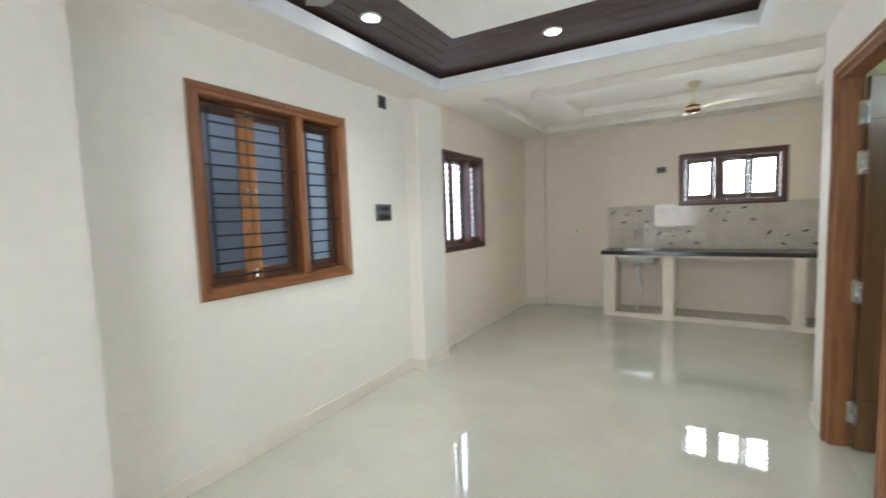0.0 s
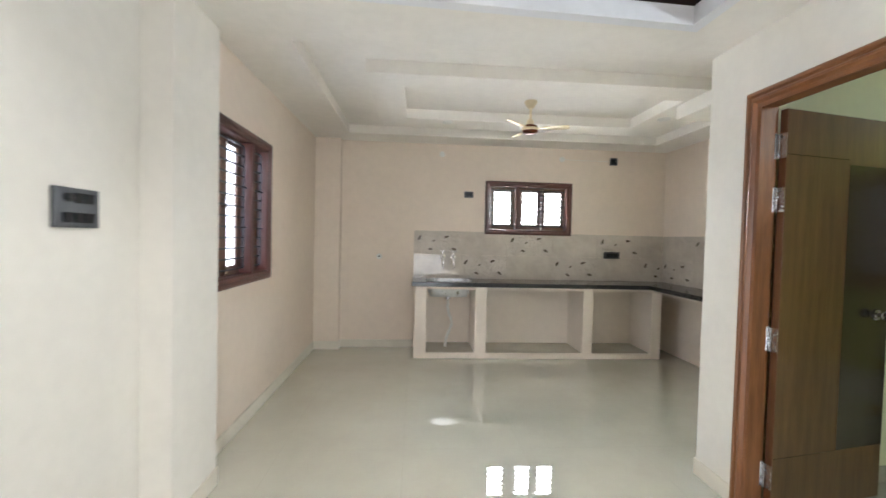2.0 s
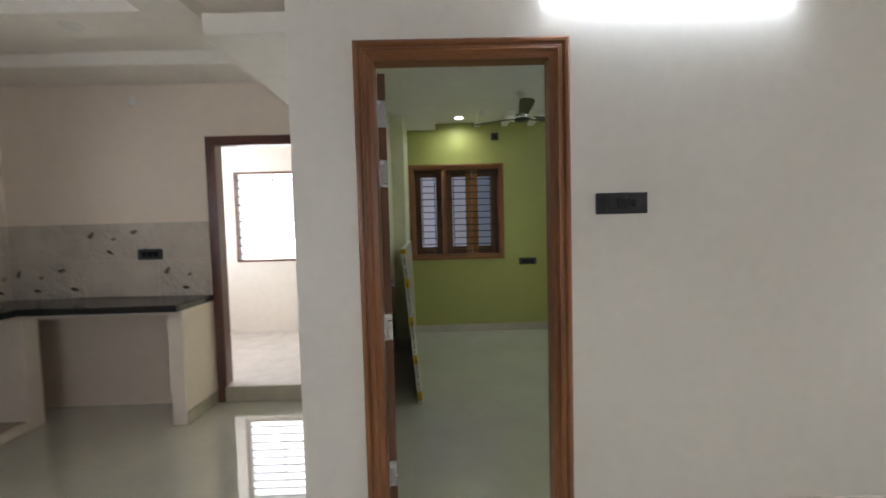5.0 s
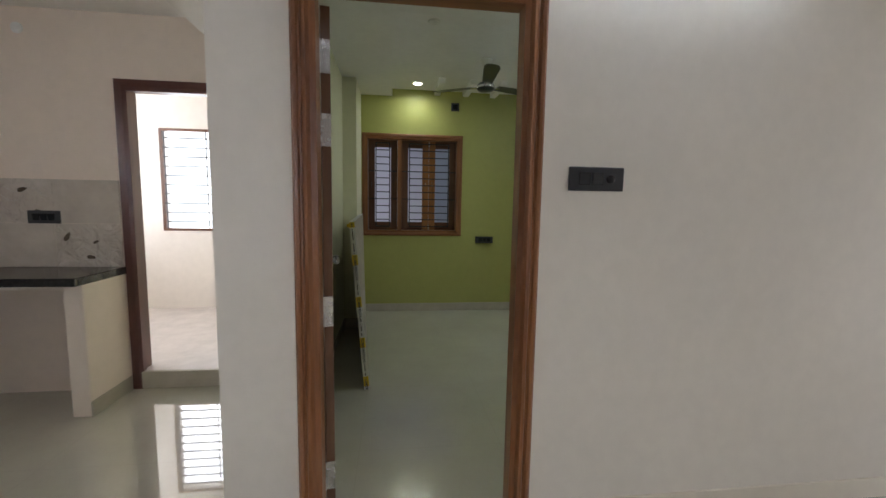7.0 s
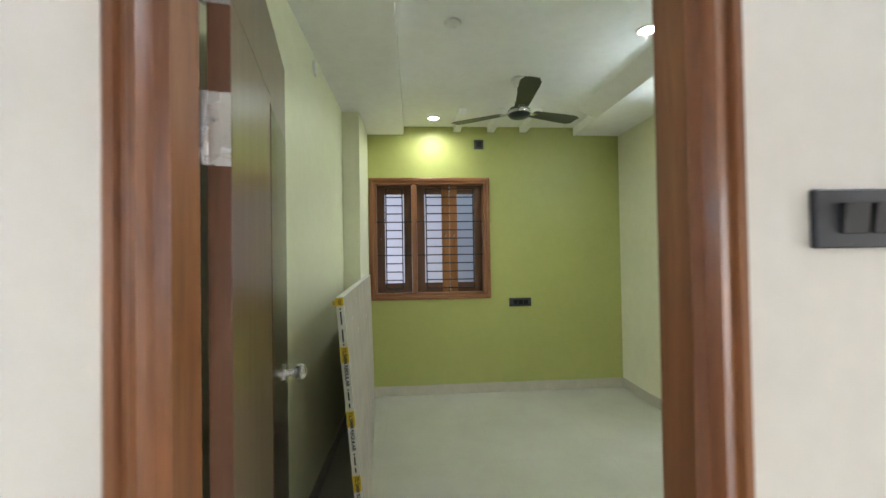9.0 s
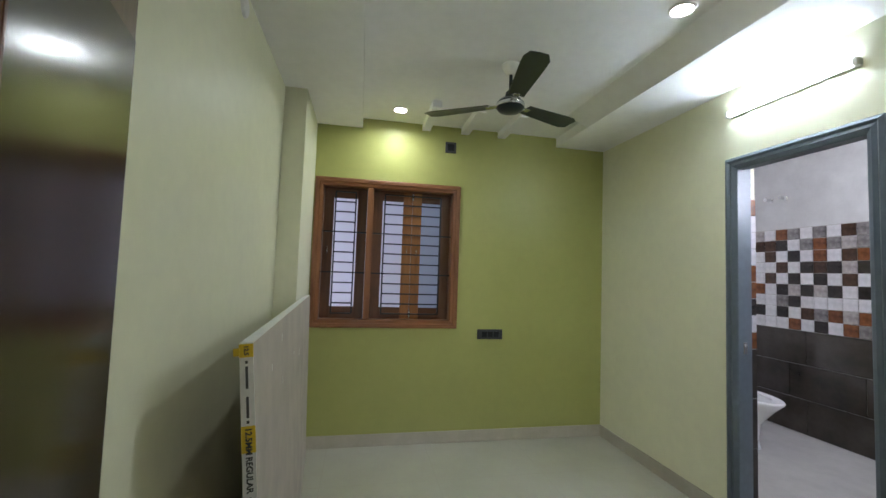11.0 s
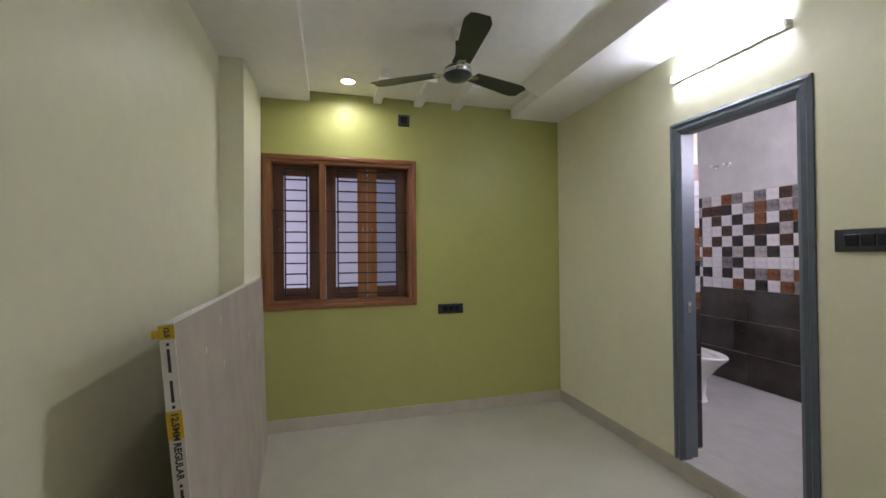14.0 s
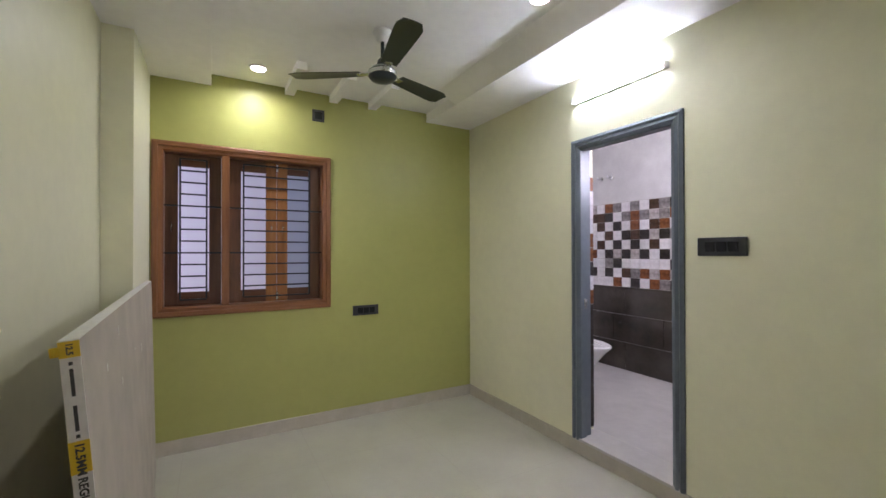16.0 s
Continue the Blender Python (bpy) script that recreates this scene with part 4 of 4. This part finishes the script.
WALLCAP = Matrix.Rotation(radians(90), 4, "X")
cap(on_wall(-0.43, YK, 2.475, "+y") @ WALLCAP, 0.035, "round white cover cap on the kitchen wall")
cap(on_wall(1.13, YK, 2.47, "+y") @ WALLCAP, 0.035, "round white cover cap on the kitchen wall")
cap(on_wall(XK, 6.25, 2.47, "+x") @ WALLCAP, 0.035, "round white cover cap near the balcony door")
cap(on_wall(2.967, YL, 2.605, "+y") @ WALLCAP, 0.05, "round white cover cap high on the olive wall")
cap(pose(2.71, 3.51, Z_BED + 0.085, 180), 0.05, "round white cover cap on the bedroom ceiling")
cap(pose(-0.45, 6.33, Z_KIT, 180), 0.05, "round white cover cap on the kitchen ceiling ring")
cap(pose(1.60, 5.9, Z_KIT, 180), 0.06, "round white cover cap on the kitchen ceiling ring")
cable = tagged(mesh_object("surface_cable", tube(bmesh.new(), [(1.165, YK - 0.003, 2.468), (1.4, YK - 0.003, 2.462), (1.77, YK - 0.003, 2.463)], 0.003, 6), WHITEPL), "thin white cable clipped along the kitchen wall", "cable")


def downlight(x, y, z, watts, label, color=(1.0, 0.97, 0.92), spread=160):
    d = thing("downlight", pose(x, y, z, 180), label, "downlight", "round recessed downlights")
    part("trim_ring", lathe(bmesh.new(), [(0.062, 0.0), (0.062, 0.005), (0.05, 0.010), (0.048, 0.004)], 32), WHITEPL, d, "", True)
    part("lens", lathe(bmesh.new(), [(0.050, 0.003), (0.050, 0.008), (0.03, 0.010)], 32), SPOT, d, "glowing round lens", True)
    lamp("downlight_glow", "AREA", watts, look((x, y, z - 0.015), (x, y + 0.0001, 0)), color, 0.09).data.spread = radians(spread)
    return d


downlight(-1.36, 2.885, 2.640, 5, "lit round downlight in the dark wood ceiling band", spread=118)
downlight(-0.51, 3.72, 2.640, 5, "lit round downlight in the dark wood ceiling band", spread=118)
downlight(4.335, 3.537, Z_BED + 0.085, 3.6, "lit round downlight over the green wall", (0.92, 1.0, 0.90))
downlight(2.73, 2.335, Z_BED + 0.085, 5, "lit round downlight in the bedroom ceiling tray", (0.92, 1.0, 0.90))


def tube_light(m, length, label, glow=TUBE):
    t = thing("tube_light", m, label, "tube light", "wall-mounted tube lights")
    part("batten", boxes((0.02, length - 0.02, -0.026, 0.0, -0.017, 0.017), bevel=0.003), WHITEPL, t)
    sec = [(-0.026, -0.016)] + [(-0.026 - 0.016 * math.sin(math.pi * k / 10), -0.016 * math.cos(math.pi * k / 10)) for k in range(1, 10)] + [(-0.026, 0.016)]
    b = loft(bmesh.new(), [[(x, y, z) for y, z in sec] for x in (0.021, length - 0.021)])
    part("lamp_tube", b, glow, t, "glowing white diffuser", True)
    for x in (0.0, length - 0.02):
        part("end_cap", boxes((x, x + 0.02, -0.045, 0.0, -0.019, 0.019), bevel=0.003), WHITEPL, t)
    cb_ = boxes((length * 0.62, length * 0.62 + 0.05, -0.012, 0.0, 0.05, 0.085), bevel=0.003)
    part("ceiling_rose", cb_, WHITEPL, t, "small white connector box")
    return t


tube_light(on_wall(3.225, YR, 2.515, "-y"), 0.70, "lit white tube light on the wall above the bathroom door", TUBE2)
tube_light(on_wall(XD, 3.37, 2.40, "+x"), 1.15, "lit white tube light on the cream wall above the bedroom door")


# ---- ceiling fans ----
def ceiling_fan(x, y, z_top, z_hub, reach, turn, mats, label, chord=0.12, motor=0.085, pitch=-12, rise=0.0):
    f = thing("ceiling_fan", pose(x, y, z_hub), label, "ceiling fan", "ceiling fans")
    drop = z_top - z_hub
    body, blade, arm, rod = mats
    part("canopy", lathe(bmesh.new(), [(0.055, drop), (0.060, drop - 0.012), (0.032, drop - 0.06), (0.016, drop - 0.066)], 28), WHITEPL if body is FANBLACK else rod, f, "", True)
    part("downrod", cyl(bmesh.new(), 0.011, max(0.02, drop - 0.085), Matrix.Translation((0, 0, (drop + 0.025) / 2)), n=14), rod, f, "", True)
    part("collar", lathe(bmesh.new(), [(0.016, 0.10), (0.030, 0.085), (0.036, 0.05), (0.03, 0.035)], 24), rod, f, "", True)
    hub = part("motor", lathe(bmesh.new(), [(0.03, 0.045), (motor * 0.8, 0.038), (motor, 0.018), (motor, -0.012), (motor * 0.82, -0.030), (motor * 0.4, -0.038), (0.012, -0.04)], 36), body, f, "", True)
    part("motor_band", lathe(bmesh.new(), [(motor * 0.99, 0.016), (motor * 1.03, 0.012), (motor * 1.03, -0.006), (motor * 0.99, -0.010)], 36), arm, hub, "", True)
    for k in range(3):
        a = radians(turn + 120 * k)
        rm = Matrix.Rotation(a, 4, "Z")
        b = bmesh.new()
        box(b, motor * 0.75, motor + 0.075, -0.022, 0.022, 0.008, 0.013, bevel=0.002)
        bmesh.ops.transform(b, matrix=rm, verts=b.verts)
        bracket = b
        b = bmesh.new()
        tilt = Matrix.Rotation(radians(pitch), 4, "X")
        rows = []
        n = 9
        r0 = motor + 0.045
        for i in range(n + 1):
            s = i / n
            xr = r0 + (reach - r0) * s
            w = chord * (0.70 + 0.30 * min(1, s * 1.3)) * (1 if s < 0.93 else 1 - (s - 0.93) * 4.5)
            lift = 0.014 + rise * s
            rows.append([rm @ tilt @ Vector((xr, w * q, lift + dz - 0.003 * (2 * q) ** 2)) for q, dz in ((-0.5, 0), (-0.2, 0), (0.15, 0), (0.5, 0), (0.5, 0.004), (0.15, 0.004), (-0.2, 0.004), (-0.5, 0.004))])
        loft(b, rows)
        bl_ = part("blade", b, blade, f, "", True)
        part("blade_bracket", bracket, arm, bl_, "metal blade bracket")
    return f


ceiling_fan(3.44, 2.933, Z_BED + 0.084, 2.505, 0.575, 53, (FANBLACK, FANBLACK, STEEL, FANBLACK), "black three-bladed ceiling fan in the bedroom, at rest", 0.138, 0.085, -8, 0.012)
ceiling_fan(0.29, 5.87, Z_KIT + 0.094, 2.435, 0.35, -18, (BRONZE, BRASS, BRASS, BRASS), "brass and brown three-bladed ceiling fan in the kitchen", 0.075, 0.075)
ceiling_fan(-0.54, 2.03, 2.629, 2.37, 0.64, 160, (BRONZE, FANGREY, BRASS, BRASS), "pale bladed ceiling fan in the living room", 0.12, 0.09)

# ---- plasterboard sheet leaning in the bedroom ----
near_b, near_t = Vector((2.372, 3.988, 0.005)), Vector((2.368, 4.09, 1.242))
far_b, far_t = Vector((4.503, 4.150, 0.005)), Vector((4.50, 4.180, 1.250))
along = Vector((2.13, 0.09, 0.0)).normalized()
up = (near_t - near_b).normalized()
out = along.cross(up).normalized()      # towards the room
bo = thing("plasterboard_sheet", Matrix.Translation(near_b) @ Matrix((along, -out, up)).transposed().to_4x4(), "grey gypsum plasterboard sheet leaning near the olive wall", "plasterboard")
bl, bh, bt = 2.13, 1.241, 0.036
to_board = bo.matrix_world.inverted()
slack_b, slack_t = to_board @ far_b - Vector((bl, 0, 0)), to_board @ far_t - Vector((bl, 0, bh))


def sagged(bm):
    """The sheet twists along its length: its far end stands more upright."""
    for v in bm.verts:
        u, w = v.co.x / bl, v.co.z / bh
        v.co += (slack_b * (1 - w) + slack_t * w) * u
    return bm


core = bmesh.new()
for k in range(8):
    box(core, 0.0012 + (bl - 0.0012) * k / 8, 0.0012 + (bl - 0.0012) * (k + 1) / 8, 0.0, bt, 0, bh)
bmesh.ops.remove_doubles(core, verts=core.verts, dist=1e-5)
bmesh.ops.delete(core, geom=[f for f in core.faces if all(len(e.link_faces) > 2 for e in f.edges)], context="FACES_ONLY")
part("core", sagged(core), BOARD, bo)
part("edge_tape", boxes((0.0, 0.0035, -0.0006, bt + 0.0006, 0.001, bh + 0.0006)), BOARDEDGE, bo, "white paper edge tape")
part("edge_tape", sagged(boxes((0.0036, bl, -0.0004, bt + 0.0004, bh - 0.001, bh + 0.0012))), BOARDEDGE, bo)
part("torn_flap", boxes((-0.006, -0.0012, bt - 0.002, bt + 0.016, bh - 0.035, bh - 0.012), bevel=0.002), YELLOW, bo, "torn yellow tape flap")
scuffs = random.Random(3)
for k in range(5):
    sx, sz, sl = scuffs.uniform(0.3, 1.5), scuffs.uniform(0.75, 1.15), scuffs.uniform(0.012, 0.05)
    part("scuff", sagged(boxes((sx, sx + 0.006, -0.0008, 0.0004, sz, sz + sl))), BOARDEDGE, bo, "pale scratch in the paper")


def band(z0, z1):
    part("yellow_band", boxes((-0.0009, 0.0, -0.0012, bt + 0.0012, z0, z1)), YELLOW, bo, "yellow printed band")


def writing(words, z, size):
    c = bpy.data.curves.new("lettering", "FONT")
    c.body, c.size, c.extrude, c.offset, c.align_x, c.align_y = words, size, 0.0002, 0.0008, "LEFT", "CENTER"
    ob = new("lettering", c)
    dg = bpy.context.evaluated_depsgraph_get()
    me = bpy.data.meshes.new_from_object(ob.evaluated_get(dg))
    bpy.data.objects.remove(ob)
    o = new("lettering", me)
    me.materials.append(INK)
    o.parent = bo
    # letters run down the edge
    o.matrix_local = Matrix.Translation((-0.0014, bt / 2, z)) @ Matrix(((0, 0, -1), (0, -1, 0), (-1, 0, 0))).to_4x4()
    return o


# bands 0.31 m apart, with the grade and plain bars of small print between them
for i, zt_ in enumerate((bh - 0.002, 1.006, 0.70, 0.395, 0.10)):
    band(zt_ - (0.038 if i == 0 else 0.076), zt_)
    writing("12.5" if i == 0 else "12.5MM", zt_ - 0.004, 0.0165 if i == 0 else 0.0235)
    if i == 0:
        spans = ((0.048, 0.056), (0.064, 0.128), (0.150, 0.210), (0.218, 0.226))
    else:
        writing("REGULAR", zt_ - 0.086, 0.0235)
        spans = ((0.200, 0.208), (0.215, 0.255), (0.268, 0.290)) if zt_ > 0.3 else ()
    for a, b in spans:
        part("print_bar", boxes((-0.0008, 0.0, bt * 0.40, bt * 0.60, zt_ - b, zt_ - a)), INK, bo)

# ---- bathroom ----
toi = thing("toilet", pose(4.12, 0.55, 0.115), "white ceramic western toilet on the grey floor", "toilet")


def egg(w, l, z, cx=0.0, n=28):
    return [(cx - l * math.cos(2 * math.pi * k / n) * (1.0 if math.cos(2 * math.pi * k / n) > 0 else 0.8), w * math.sin(2 * math.pi * k / n), z) for k in range(n)]


part("pedestal", loft(bmesh.new(), [egg(0.11, 0.20, 0.0), egg(0.10, 0.18, 0.06), egg(0.11, 0.20, 0.20), egg(0.17, 0.31, 0.33), egg(0.185, 0.37, 0.385), egg(0.185, 0.375, 0.40)]), CERAMIC, toi, "", True)
part("rim", loft(bmesh.new(), [egg(0.190, 0.385, 0.395), egg(0.192, 0.39, 0.41), egg(0.185, 0.38, 0.42), egg(0.13, 0.29, 0.418), egg(0.12, 0.27, 0.34)]), CERAMIC, toi, "", True)
part("seat_lid", boxes((0.31, 0.345, -0.19, 0.19, 0.40, 0.78), bevel=0.012), CERAMIC, toi, "raised white lid")
part("cistern", boxes((0.35, 0.52, -0.20, 0.20, 0.36, 0.76), bevel=0.02), CERAMIC, toi)
for x in (4.43, 4.29):
    t = thing("bath_tap", on_wall(x, -0.21, 2.30, "-y"), "small chrome valve stub on the bathroom wall", "tap", "bathroom valves")
    part("valve", lathe(bmesh.new(), [(0.028, 0), (0.026, 0.008), (0.012, 0.012), (0.012, 0.05), (0.018, 0.055), (0.016, 0.075)], 18, Matrix.Rotation(radians(90), 4, "X")), CHROME, t, "", True)

# bathroom tiling, piece by piece
pat = random.Random(11)


def tiling(name, m, length, rows_dark, zm0, zm1, label, cell=0.112):
    s = thing(name, m, label, "wall tiling", "", "structure")
    part("bedding", boxes((0, length, -0.004, 0.0, 0, zm1 + 0.004)), GROUT, s)
    cache = {}
    z = 0.004
    dh = (zm0 - 0.004) / rows_dark
    for r in range(rows_dark):
        x = -0.15 * (r % 2)
        while x < length:
            a, b = max(0.002, x + 0.002), min(length - 0.001, x + 0.598)
            if b - a > 0.02:
                part("tile", boxes((a, b, -0.010, -0.003, z + 0.002, z + dh - 0.002), bevel=0.001), BATHTILE, s)
            x += 0.6
        z += dh
    nr = round((zm1 - zm0) / cell)
    ch = (zm1 - zm0) / nr
    nc = max(1, int(length / cell))
    cw = length / nc
    for r in range(nr):
        for c in range(nc):
            q = pat.random()
            dark = (r + c) % 2 == 0
            mi = (1 if q < 0.26 else 5 if q < 0.48 else 2 if q < 0.72 else 3 if q < 0.86 else 0) if dark else (0 if q < 0.62 else 4 if q < 0.78 else 3 if q < 0.86 else 2 if q < 0.92 else 5)
            if mi not in cache:
                bm_ = boxes((0.002, cw - 0.002, -0.012, -0.003, 0.002, ch - 0.002), bevel=0.0025)
                me = bpy.data.meshes.new("mosaic_tile")
                bm_.to_mesh(me)
                bm_.free()
                me.materials.append(MOSAIC[mi])
                cache[mi] = me
            o = new("mosaic_tile", cache[mi])
            o.parent = s
            o.location = (c * cw, 0, zm0 + r * ch)
    return s


tiling("tiling_back", on_wall(4.72, -0.209, 0.116, "-y"), 2.58, 3, 0.93, 1.88, "brown-black tiles under a chequered glass mosaic band", 0.11)
tiling("tiling_reveal", on_wall(BD[1] + 0.0095, YR - 0.112, 0.13, "+x"), 0.105, 3, 0.92, 1.87, "dark tile and mosaic on the doorway reveal", 0.11)
